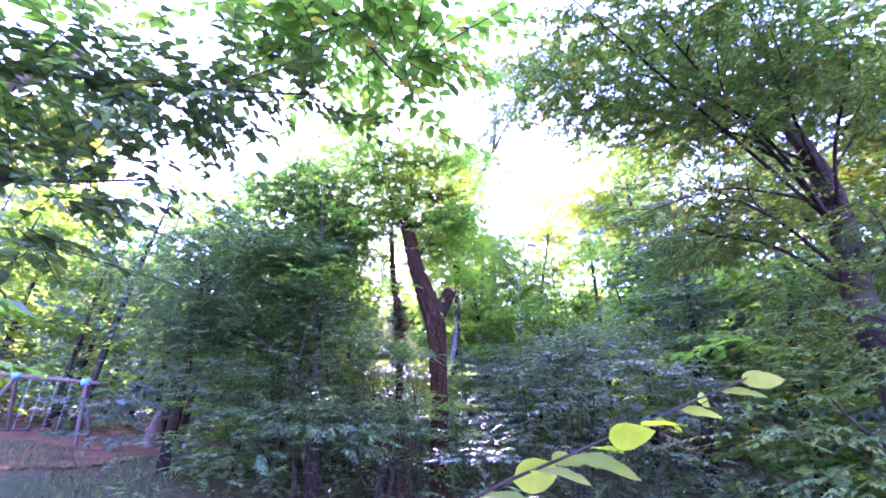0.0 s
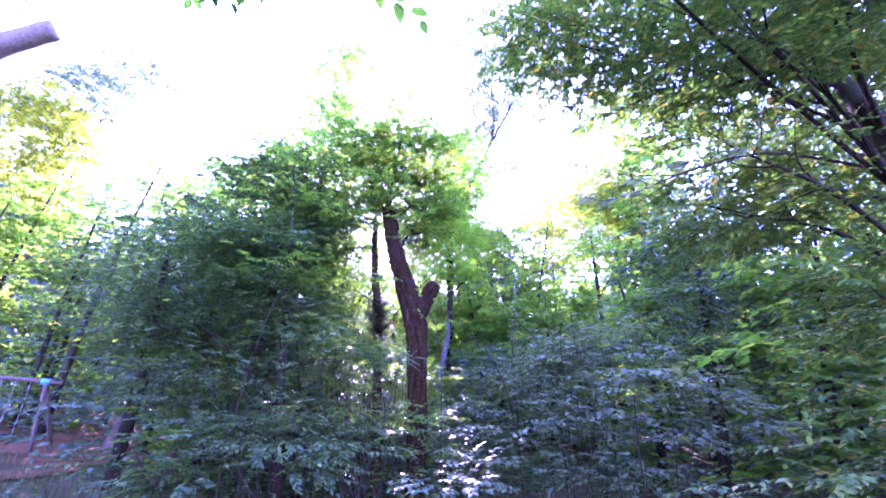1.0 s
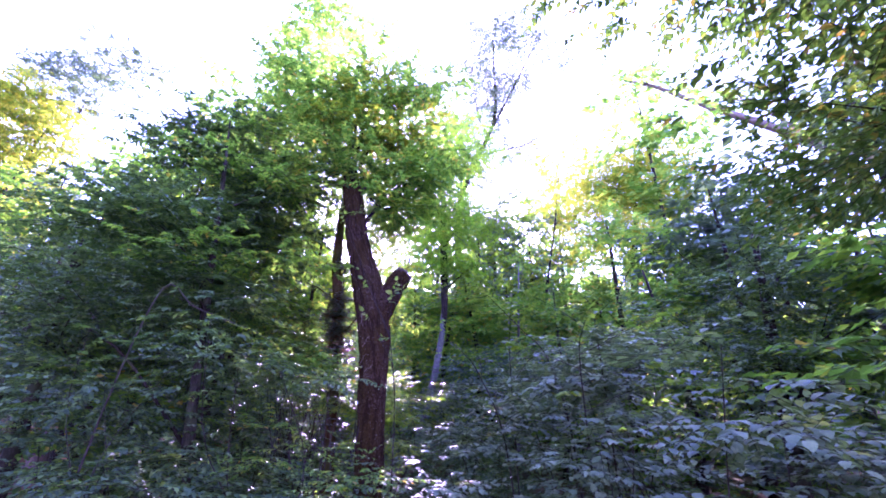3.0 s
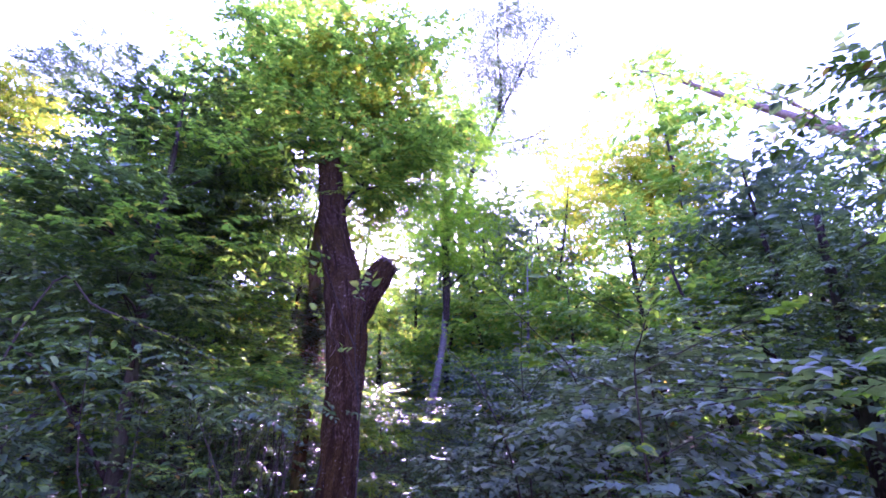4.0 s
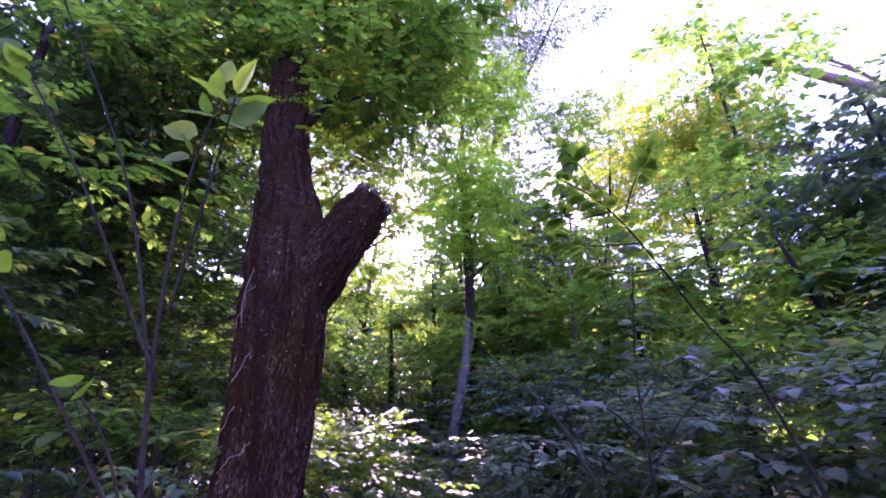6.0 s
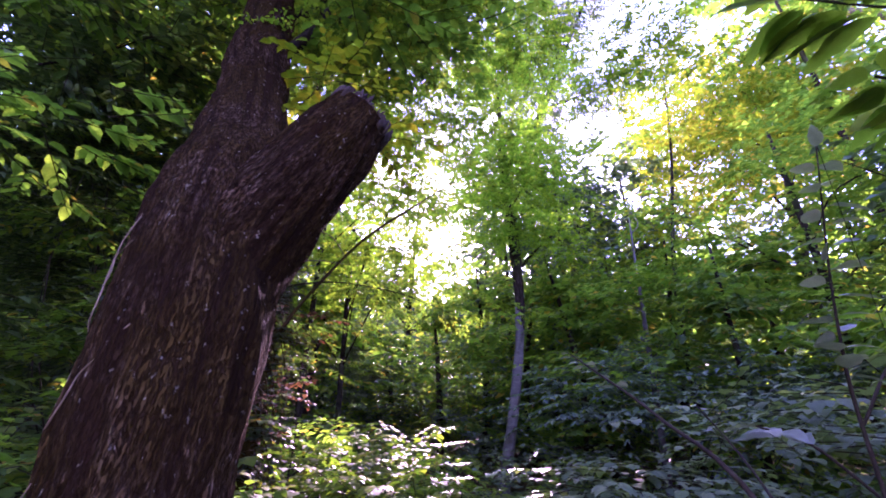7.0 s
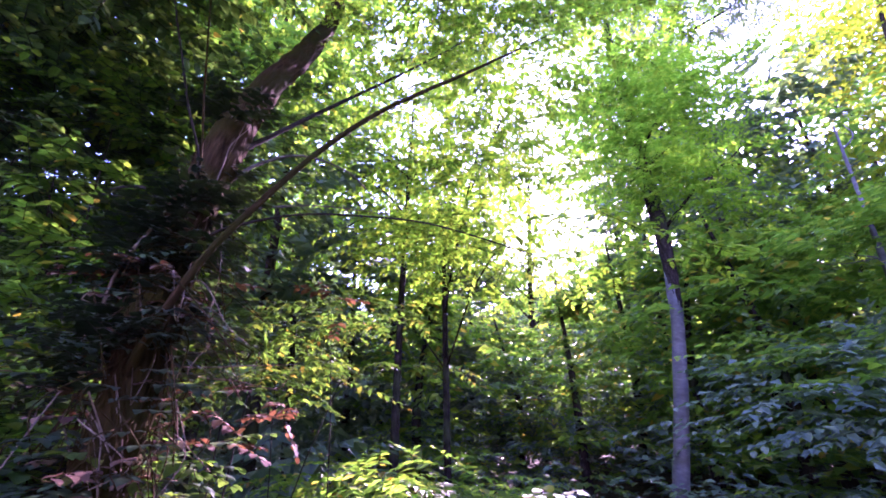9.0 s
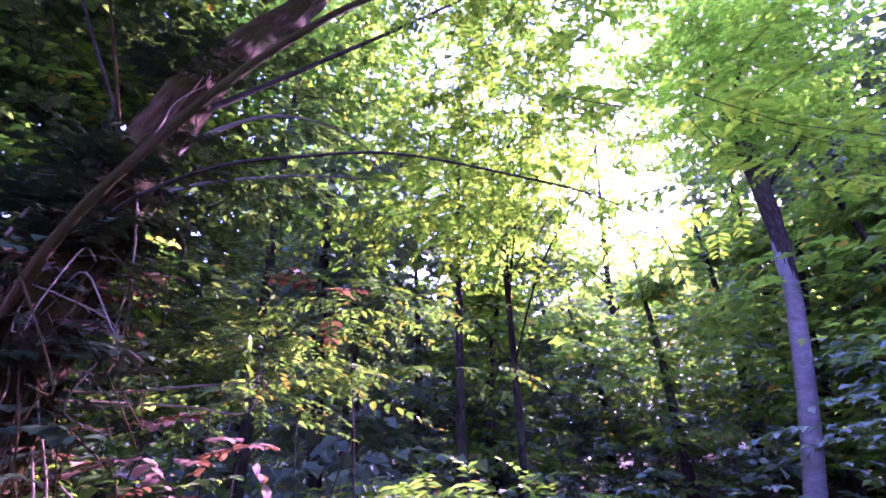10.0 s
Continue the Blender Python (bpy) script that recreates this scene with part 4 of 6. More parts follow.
robinia = tree("grey_robinia", "tree with a smooth lilac-grey trunk and hanging light green leaves",
     [(0.72, 16.7, 1.6, 0.15), (0.85, 16.7, 2.4, 0.118), (1.15, 16.7, 3.9, 0.104), (1.33, 16.7, 5.0, 0.098), (1.38, 16.7, 5.6, 0.094), (1.39, 16.7, 5.9, 0.085)],
     [(1.19, 16.3, 9.5, 0.98, 0.7, 0.82, 388), (1.75, 16.4, 8.66, 0.7, 0.7, 0.8, 103), (1.36, 16.1, 7.63, 0.92, 0.7, 0.84, 418), (1.7, 16.3, 7.0, 0.6, 0.5, 0.5, 103), (1.57, 16.5, 12.03, 1.19, 0.7, 1.34, 448), (1.37, 16.5, 9.09, 1.07, 0.7, 1.07, 508), (1.3, 16.5, 12.4, 0.9, 0.9, 0.9, 358)],
     "pinnate", M_ROBINIA, M_BARK_GREY, seed=31, boughs=False, grow=1.65, furrows=0.03, thick=0.22)
foliage(robinia, [(2.99, 15.2, 10.71, 0.33, 0.33, 0.27, 40), (3.64, 15.46, 10.54, 0.38, 0.38, 0.16, 30), (4.47, 15.57, 10.82, 0.49, 0.49, 0.16, 34), (4.89, 15.98, 10.16, 0.3, 0.33, 0.33, 30), (3.01, 15.79, 8.87, 0.32, 0.32, 0.26, 30), (4.0, 16.03, 9.21, 0.43, 0.43, 0.27, 34)], "pinnate", M_ROBINIA, "loose outer sprays of the crown", name="outer_sprays", grow=1.25)
ROBINIA_TOP = [(1.38, 16.7, 5.3, 0.088), (1.4, 16.7, 6.1, 0.105), (1.38, 16.7, 7.2, 0.12), (1.3, 16.7, 9.0, 0.1), (1.25, 16.7, 11.5, 0.05)]
limb("upper_trunk", ROBINIA_TOP, M_BARK, robinia, "dark rough upper trunk", 30, 14, furrows=0.12, seed=33)
limbs_to(robinia, ROBINIA_TOP, [(1.19, 16.3, 9.5, 0.98, 0.7, 0.82, 1), (1.36, 16.1, 7.63, 0.92, 0.7, 0.84, 1), (1.75, 16.4, 8.66, 0.7, 0.7, 0.8, 1), (2.6, 16.6, 7.6, 0.8, 0.5, 0.3, 1)], M_BARK, 0.3, 31)

# ---- tall thin poplar ----
POPLAR = [(2.3, 21.6, 2.7, 0.24), (2.35, 21.8, 7.0, 0.2), (2.22, 24.54, 12.60, 0.17), (2.47, 23.89, 14.16, 0.15), (3.08, 23.21, 15.78, 0.13), (3.88, 22.53, 17.43, 0.1), (4.08, 21.93, 18.86, 0.08), (3.90, 21.29, 20.41, 0.05), (3.81, 20.53, 22.22, 0.02)]
poplar = tree("tall_poplar", "tall thin forked tree with a sparse grey-green crown", POPLAR,
     [(2.68, 21.08, 20.9, 0.79, 0.8, 0.67, 162), (3.64, 20.64, 21.96, 0.73, 0.8, 0.67, 162), (4.9, 20.55, 22.19, 0.79, 0.8, 0.56, 162), (5.95, 20.75, 21.69, 0.73, 0.8, 0.56, 144), (6.89, 21.0, 21.08, 0.62, 0.8, 0.39, 81), (4.25, 21.45, 20.02, 0.62, 0.8, 0.67, 108), (5.23, 21.44, 20.04, 0.62, 0.8, 0.56, 108), (3.19, 21.62, 19.62, 0.67, 0.8, 0.67, 144), (3.85, 21.93, 18.85, 0.67, 0.8, 0.62, 144), (2.88, 22.18, 18.26, 0.62, 0.8, 0.67, 126), (4.51, 22.12, 18.4, 0.45, 0.8, 0.45, 72), (2.68, 22.66, 17.12, 0.73, 0.8, 0.67, 162)] + [(3.86, 22.54, 17.4, 0.62, 0.8, 0.62, 126), (4.94, 22.81, 16.75, 0.62, 0.8, 0.45, 99), (5.73, 22.93, 16.45, 0.51, 0.8, 0.34, 72), (2.6, 23.15, 15.93, 0.67, 0.8, 0.67, 162), (3.4, 23.38, 15.37, 0.56, 0.8, 0.56, 126), (2.82, 23.69, 14.63, 0.67, 0.8, 0.67, 162), (1.89, 23.57, 14.93, 0.67, 0.8, 0.84, 144), (2.09, 24.11, 13.63, 0.67, 0.8, 0.84, 144), (7.12, 22.6, 17.23, 0.34, 0.8, 0.22, 21), (8.5, 22.19, 18.21, 0.34, 0.8, 0.22, 25), (1.73, 22.71, 17.0, 0.45, 0.8, 0.56, 72)],
     "small", M_BLUE, M_BARK, seed=41, grow=2.1, boughs=False, twigs=False, spread=0.3)
limb("limb", [(3.97, 22.47, 17.56, 0.08), (4.77, 21.82, 19.13, 0.06), (5.36, 21.33, 20.30, 0.045), (6.04, 20.78, 21.61, 0.03), (6.72, 20.51, 22.27, 0.01)], M_BARK, poplar, "", 18, 7)
limb("limb", [(3.27, 23.07, 16.12, 0.06), (4.33, 22.96, 16.37, 0.05), (5.72, 22.80, 16.76, 0.04), (7.11, 22.50, 17.49, 0.03), (9.33, 22.05, 18.56, 0.012)], M_BARK, poplar, "", 18, 7)
limb("limb", [(3.69, 22.64, 17.16, 0.05), (3.11, 22.21, 18.19, 0.035), (2.85, 21.62, 19.61, 0.025), (2.62, 20.98, 21.16, 0.01)], M_BARK, poplar, "", 18, 7)

# ---- sunlit trees across the clearing ----
tree("yellow_tree", "tall tree with leaves painted sunlit yellow", [(8.6, 19.5, 2.4, 0.2), (8.9, 19.5, 7, 0.16), (9.6, 19.5, 12, 0.08), (9.9, 19.5, 14.6, 0.03)],
     [(10.2, 19.5, 13.6, 1.6, 1.3, 1.2, 599), (8.5, 19.4, 12.3, 1.2, 1.1, 1.1, 460), (9.6, 19.3, 11.0, 1.5, 1.2, 0.9, 516), (11.4, 19.6, 12.0, 1.2, 1.1, 0.9, 408), (8.0, 19.2, 10.0, 1.4, 1.1, 1.0, 460), (8.21, 21.6, 14.9, 1.5, 1.5, 1.0, 300), (10.11, 22.0, 14.2, 1.8, 1.6, 1.2, 380), (12.22, 21.6, 15.2, 1.8, 1.6, 1.1, 380), (7.18, 22.0, 13.2, 1.0, 1.2, 1.2, 200)], "small", M_YELLOW, M_BARK, seed=51, grow=2.2)
tree("thin_birch", "thin pale-stemmed tree with a loose light crown", [(4.6, 17.0, 2.2, 0.07), (4.7, 17.0, 6, 0.05), (5.3, 17.0, 9.6, 0.03), (5.6, 17.0, 12.3, 0.015)],
     [(5.5, 17.0, 11.2, 0.9, 0.9, 0.9, 110), (5.4, 17.0, 9.4, 0.9, 0.9, 0.8, 110), (6.4, 17.0, 9.6, 1.0, 0.9, 0.8, 130), (5.2, 16.9, 7.8, 0.8, 0.8, 0.6, 110)], "small", M_YELLOW, M_BARK, seed=52, grow=1.9)
tree("green_hornbeam", "leafy green tree across the clearing", [(6.4, 15.2, 1.9, 0.1), (6.4, 15.2, 5.0, 0.08), (6.3, 15.2, 8.6, 0.03)],
     [(6.4, 15.0, 7.6, 1.2, 1.1, 1.0, 190), (5.3, 15.0, 6.2, 1.2, 1.0, 0.9, 190), (7.4, 15.0, 6.2, 1.3, 1.1, 1.0, 200), (6.2, 14.5, 4.6, 1.5, 1.0, 0.9, 220), (8.3, 15.2, 7.8, 1.1, 1.0, 0.9, 150)], "beech", M_MID, M_BARK, seed=53, grow=1.5)
tree("green_hornbeam", "slender leafy green tree with a grey stem", [(3.4, 15.6, 1.9, 0.06), (3.5, 15.6, 4.5, 0.045), (3.6, 15.6, 7.2, 0.012)],
     [(3.7, 15.6, 7.2, 0.4, 0.4, 0.5, 30), (3.3, 15.5, 5.4, 0.7, 0.7, 0.5, 110), (4.2, 15.4, 5.2, 0.9, 0.9, 0.6, 140), (3.4, 15.0, 4.2, 1.1, 0.8, 0.7, 150)], "beech", M_MID, M_BARK_GREY, seed=54, grow=1.4)
tree("bent_tree", "bare pale trunk arching over, leafy at the end", [(32, 26, 4, 0.46), (30.5, 26, 11, 0.42), (27.0, 26, 18.8, 0.37), (23.6, 26, 20.9, 0.31), (18.9, 26, 22.7, 0.21), (15.2, 26, 24.3, 0.1), (13.4, 26, 24.6, 0.03)],
     [(14.0, 26, 24.4, 1.3, 1.0, 0.9, 150), (15.6, 26, 25.0, 1.0, 0.9, 0.6, 80), (17.6, 26, 24.3, 1.0, 0.8, 0.6, 70), (20.4, 26, 23.6, 1.4, 1.0, 0.7, 80), (22.5, 26, 22.8, 1.2, 1.0, 0.7, 40), (25.5, 26, 21.4, 2.0, 1.4, 1.3, 90)], "far", M_MID, M_BARK_PALE, seed=55, grow=0.75)
tree("dark_thicket_tree", "dark dense tree in deep shade", [(5.7, 9.2, 0.6, 0.12), (5.8, 9.2, 2.6, 0.1), (6.0, 9.2, 5.4, 0.04)],
     [(5.9, 9.2, 4.9, 1.1, 1.0, 0.8, 230), (5.0, 9.4, 3.7, 1.1, 0.9, 0.7, 210), (6.8, 9.2, 3.9, 1.1, 1.0, 0.9, 210), (5.6, 8.6, 3.0, 1.2, 0.8, 0.6, 200), (7.4, 9.6, 5.4, 1.1, 1.0, 0.9, 180)], "beech", M_DARK, M_BARK, seed=56)

tree("dark_thicket_tree", "tall dense dark green tree behind the hazels", [(12.4, 13.6, 1.6, 0.14), (12.4, 13.6, 5.0, 0.11), (12.2, 13.6, 9.0, 0.04)],
     [(8.92, 13.5, 7.89, 1.08, 0.8, 0.66, 260), (9.02, 13.2, 6.82, 1.0, 0.8, 0.67, 280), (8.41, 14.0, 6.92, 0.73, 0.8, 0.6, 170), (10.77, 14.0, 8.51, 0.9, 0.8, 0.71, 200), (7.67, 12.6, 5.74, 0.89, 0.8, 0.49, 220), (7.67, 14.0, 6.39, 0.59, 0.8, 0.47, 110)], "beech", M_DARK, M_BARK, seed=57, grow=1.5)

# ---- tree over the start of the way ----
beech = tree("overhanging_beech", "broad-crowned tree with a leaning purple-brown trunk and tiered boughs",
     [(4.75, 4.05, 0.0, 0.2), (4.5, 4.05, 1.6, 0.15), (4.4, 4.06, 2.9, 0.135), (4.5, 4.06, 4.0, 0.12), (4.4, 4.06, 4.7, 0.1), (4.3, 4.2, 5.6, 0.055), (4.3, 4.5, 7.2, 0.02)],
     [(3.2, 4.5, 5.55, 1.1, 0.9, 0.45, 656), (4.4, 4.6, 6.2, 1.4, 1.1, 0.6, 722), (2.2, 4.7, 6.0, 0.8, 0.7, 0.35, 370), (4.6, 5.0, 4.6, 1.3, 1.0, 0.4, 568), (3.7, 5.0, 4.1, 0.9, 0.8, 0.28, 370), (5.4, 4.2, 5.3, 1.0, 1.0, 0.6, 457), (5.2, 5.0, 3.3, 1.0, 0.9, 0.5, 436), (4.2, 4.8, 7.3, 1.3, 1.0, 0.6, 436), (1.75, 5.2, 6.9, 0.7, 0.6, 0.35, 238), (4.1, 3.5, 2.7, 0.8, 0.5, 0.6, 238), (4.6, 3.6, 3.6, 0.7, 0.4, 0.4, 153), (3.6, 3.7, 1.8, 0.8, 0.5, 0.5, 181)] + [(2.33, 3.11, 5.38, 0.73, 0.73, 0.28, 160), (3.56, 3.04, 5.4, 0.79, 0.79, 0.34, 220), (1.67, 3.22, 5.69, 0.47, 0.47, 0.23, 60), (3.05, 3.51, 4.85, 0.7, 0.7, 0.23, 130), (4.05, 3.13, 4.87, 0.44, 0.44, 0.33, 100), (2.91, 2.75, 5.91, 1.1, 1.1, 0.33, 200), (3.16, 4.17, 4.31, 0.64, 0.64, 0.19, 80)],
     "beech", M_BEECH, M_BARK, seed=61, clear=0.85, grow=0.85, thick=0.2)
foliage(beech, [(5.4, 4.3, 5.9, 0.7, 0.6, 0.35, 110), (4.9, 4.9, 6.9, 0.9, 0.6, 0.35, 110), (5.5, 4.6, 4.7, 0.6, 0.6, 0.3, 80), (3.4, 4.7, 6.9, 0.7, 0.5, 0.3, 80), (3.0, 4.9, 7.6, 0.9, 0.6, 0.35, 130), (2.2, 4.9, 7.0, 0.6, 0.5, 0.3, 80)], "beech", M_YELLOW, "yellow leaves", name="yellow_leaves", grow=0.85, clear=0.85)
over = thing("overhanging_limb_tree", "tree whose long low limb hangs over the way", "tree")
limb("trunk", [(-3.6, 0.2, 0.0, 0.18), (-3.4, 0.3, 1.8, 0.15), (-3.2, 0.5, 3.6, 0.13), (-3.1, 0.6, 6.0, 0.07)], M_BARK, over, "", 30, 14, furrows=0.08)
limb("limb", [(-3.25, 0.5, 3.1, 0.05), (-2.5, 1.1, 3.05, 0.03), (-1.9, 1.35, 2.95, 0.018), (-1.3, 1.47, 2.96, 0.011), (-0.8, 1.54, 3.0, 0.007), (-0.5, 1.6, 3.06, 0.004)], M_BARK, over, "", 30, 9)
limb("limb", [(-3.2, 0.5, 3.4, 0.05), (-2.3, 1.0, 3.55, 0.03), (-1.3, 1.3, 3.5, 0.015), (-0.5, 1.38, 3.36, 0.009), (-0.1, 1.5, 3.05, 0.004)], M_BARK, over, "", 30, 9)
limb("limb", [(-3.35, 0.4, 2.2, 0.05), (-2.3, 1.1, 2.35, 0.02), (-1.5, 1.5, 2.5, 0.009), (-1.15, 1.7, 2.64, 0.004)], M_BARK, over, "", 30, 9)
# Lower sprays take the darker leaf colour as painted shade; the rest stay green.
foliage(over, [(-1.51, 1.4, 2.89, 0.2, 0.2, 0.07, 25), (-1.28, 1.47, 2.96, 0.21, 0.21, 0.07, 27), (-1.04, 1.54, 3.02, 0.19, 0.19, 0.07, 23), (-0.75, 1.54, 2.99, 0.17, 0.17, 0.05, 16), (-0.56, 1.61, 3.07, 0.1, 0.1, 0.03, 6), (-1.21, 1.71, 2.64, 0.12, 0.12, 0.04, 9), (-1.41, 1.47, 2.46, 0.16, 0.16, 0.05, 16), (-1.42, 1.54, 2.29, 0.14, 0.14, 0.06, 16), (-1.38, 1.62, 2.62, 0.14, 0.14, 0.05, 11)], "beech", M_DARK, "leaves in a darker green, their shade put into the colour", clear=0.5, grow=0.9, name="shaded_leaves")
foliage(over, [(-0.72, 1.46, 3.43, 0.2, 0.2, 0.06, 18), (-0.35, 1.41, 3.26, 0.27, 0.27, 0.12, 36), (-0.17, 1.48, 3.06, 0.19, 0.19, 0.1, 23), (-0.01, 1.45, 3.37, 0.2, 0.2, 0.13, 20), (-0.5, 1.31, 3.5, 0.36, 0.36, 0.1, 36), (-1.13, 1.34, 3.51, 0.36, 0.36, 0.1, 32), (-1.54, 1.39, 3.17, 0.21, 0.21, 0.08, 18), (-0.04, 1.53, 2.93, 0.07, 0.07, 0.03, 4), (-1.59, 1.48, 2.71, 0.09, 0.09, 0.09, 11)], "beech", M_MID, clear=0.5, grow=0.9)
# Unseen crown and limbs behind the start, added to hold off sky light.
foliage(over, [(-3.2, -0.6, 6.6, 2.2, 1.8, 1.1, 420), (-5.6, -0.4, 5.6, 2.0, 1.8, 1.2, 360), (-1.2, -2.4, 6.8, 2.2, 1.8, 1.0, 420), (-4.2, -2.8, 5.6, 2.4, 1.8, 1.4, 420), (-3.6, -1.6, 8.2, 2.2, 1.8, 1.0, 300)], "far", M_MID, grow=0.7, twigs=False, simple=True)
limb("limb", [(-3.15, 0.5, 4.2, 0.07), (-3.1, -0.6, 5.8, 0.05), (-2.2, -1.8, 6.8, 0.03), (-1.0, -2.5, 7.0, 0.01)], M_BARK, over, "", 20, 8)
limb("limb", [(-3.2, 0.4, 3.8, 0.07), (-4.0, -0.6, 5.0, 0.05), (-5.2, -1.4, 5.6, 0.03), (-6.0, -1.6, 5.8, 0.01)], M_BARK, over, "", 20, 8)
snapped = thing("snapped_trunk", "thick leaning trunk snapped off high above the ground", "dead tree")
# Pale bark here stands in for sky light falling on the trunk.
limb("trunk", [(-22.0, 13.0, 1.2, 0.5), (-20.0, 12.6, 5.0, 0.44), (-16.0, 12.2, 10.4, 0.37), (-13.3, 12.05, 12.4, 0.34), (-11.6, 12.0, 13.35, 0.32)], M_BARK_PALE, snapped, "", 60, 24, furrows=0.1)

# ---- far left trees catching the sun ----
tree("far_lit_tree", "tall far tree with sunlit yellow-green leaves", [(-23, 25.5, 2.5, 0.2), (-23, 25.5, 9, 0.14), (-22.6, 25.5, 16, 0.08), (-22, 25.5, 19, 0.02)],
     [(-24.75, 25.0, 20.27, 2.44, 2.0, 1.92, 714), (-22.21, 25.0, 17.52, 2.02, 2.0, 2.02, 782), (-22.02, 25.0, 14.05, 2.4, 2.0, 2.08, 782), (-21.67, 25.0, 11.6, 2.15, 2.0, 2.0, 714), (-26.61, 25.0, 16.78, 2.65, 2.0, 2.98, 680)], "far", M_YELLOW, M_BARK, seed=71, simple=True, grow=0.95)
tree("far_leafy_tree", "tall bluish-green tree behind the sunlit one", [(-24.5, 28, 2.5, 0.2), (-24, 28, 12, 0.12), (-22.5, 27.5, 22, 0.04)],
     [(-21.42, 27.5, 25.84, 2.85, 1.5, 1.14, 272), (-25.66, 27.5, 24.41, 2.39, 1.5, 1.59, 304), (-23.12, 27.5, 22.62, 2.34, 1.5, 1.95, 272)], "far", M_BLUE, M_BARK, seed=74, simple=True, grow=1.0)
tree("far_slender_tree", "slender far tree with a thin open crown", [(-11.6, 17, 1.4, 0.14), (-11.4, 17, 5, 0.11), (-10.9, 17, 9, 0.06), (-10.4, 17, 12, 0.02)],
     [(-10.6, 17, 10.6, 0.9, 0.8, 0.9, 66), (-11.3, 17, 9.0, 1.1, 0.9, 0.7, 80), (-10.2, 17, 9.0, 0.9, 0.8, 0.7, 66), (-10.9, 17, 7.3, 1.5, 1.1, 0.9, 110)], "small", M_BLUE, M_BARK, seed=72, grow=1.9)
tree("far_leafy_tree", "leafy bluish-green tree behind the playground", [(-7.5, 14.5, 1.2, 0.12), (-7.3, 14.5, 4.0, 0.1), (-6.9, 14.5, 7.5, 0.04)],
     [(-6.7, 14.3, 7.0, 1.3, 1.1, 0.9, 180), (-7.7, 14.5, 5.9, 1.3, 1.1, 0.9, 180), (-5.8, 14.3, 5.6, 1.4, 1.1, 1.0, 190), (-7.2, 15.4, 4.6, 1.4, 1.0, 0.8, 170), (-9.2, 16.5, 5.6, 1.4, 1.0, 1.0, 150)], "beech", M_BLUE, M_BARK, seed=73, grow=1.5)

# ---- copied woodland behind, with unseen trees added round the start ----
def proto(kind_label, seed, mat, height, width, grow):
    r = np.random.default_rng(seed)
    tr = [(0, 0, -0.3, 0.11), (r.normal(0, 0.15), 0, height * 0.4, 0.08), (r.normal(0, 0.3), r.normal(0, 0.2), height, 0.02)]
    bl = []
    for i in range(12):
        f = (i + 0.3) / 12
        w = width * (0.95 - 0.55 * f + 0.25 * math.sin(f * 9 + seed))
        a = i * 2.4 + r.uniform(0, 1)
        bl.append((math.cos(a) * w * 0.45, math.sin(a) * w * 0.45, height * (0.05 + 0.93 * f), w * 0.62, w * 0.62, height * 0.075, 35))
    return tree("woodland_tree", kind_label, tr, bl, "far", mat, M_BARK, "woodland behind the clearing", seed=seed, simple=True, grow=grow * 1.13, sides=8, rings=14, boughs=False, clear=0.1, furrows=0.0, twigs=False)


protos = [proto("leafy deep green woodland tree", 81, M_BLUE, 9.0, 2.6, 0.95), proto("leafy green woodland tree", 82, M_MID, 11.0, 2.8, 1.0), proto("leafy bluish woodland tree", 83, M_BLUE, 7.5, 2.4, 0.85), proto("leafy light green woodland tree", 84, M_LIGHT, 8.5, 2.3, 0.9), proto("low green woodland thicket", 85, M_MID, 4.6, 2.0, 0.7)]
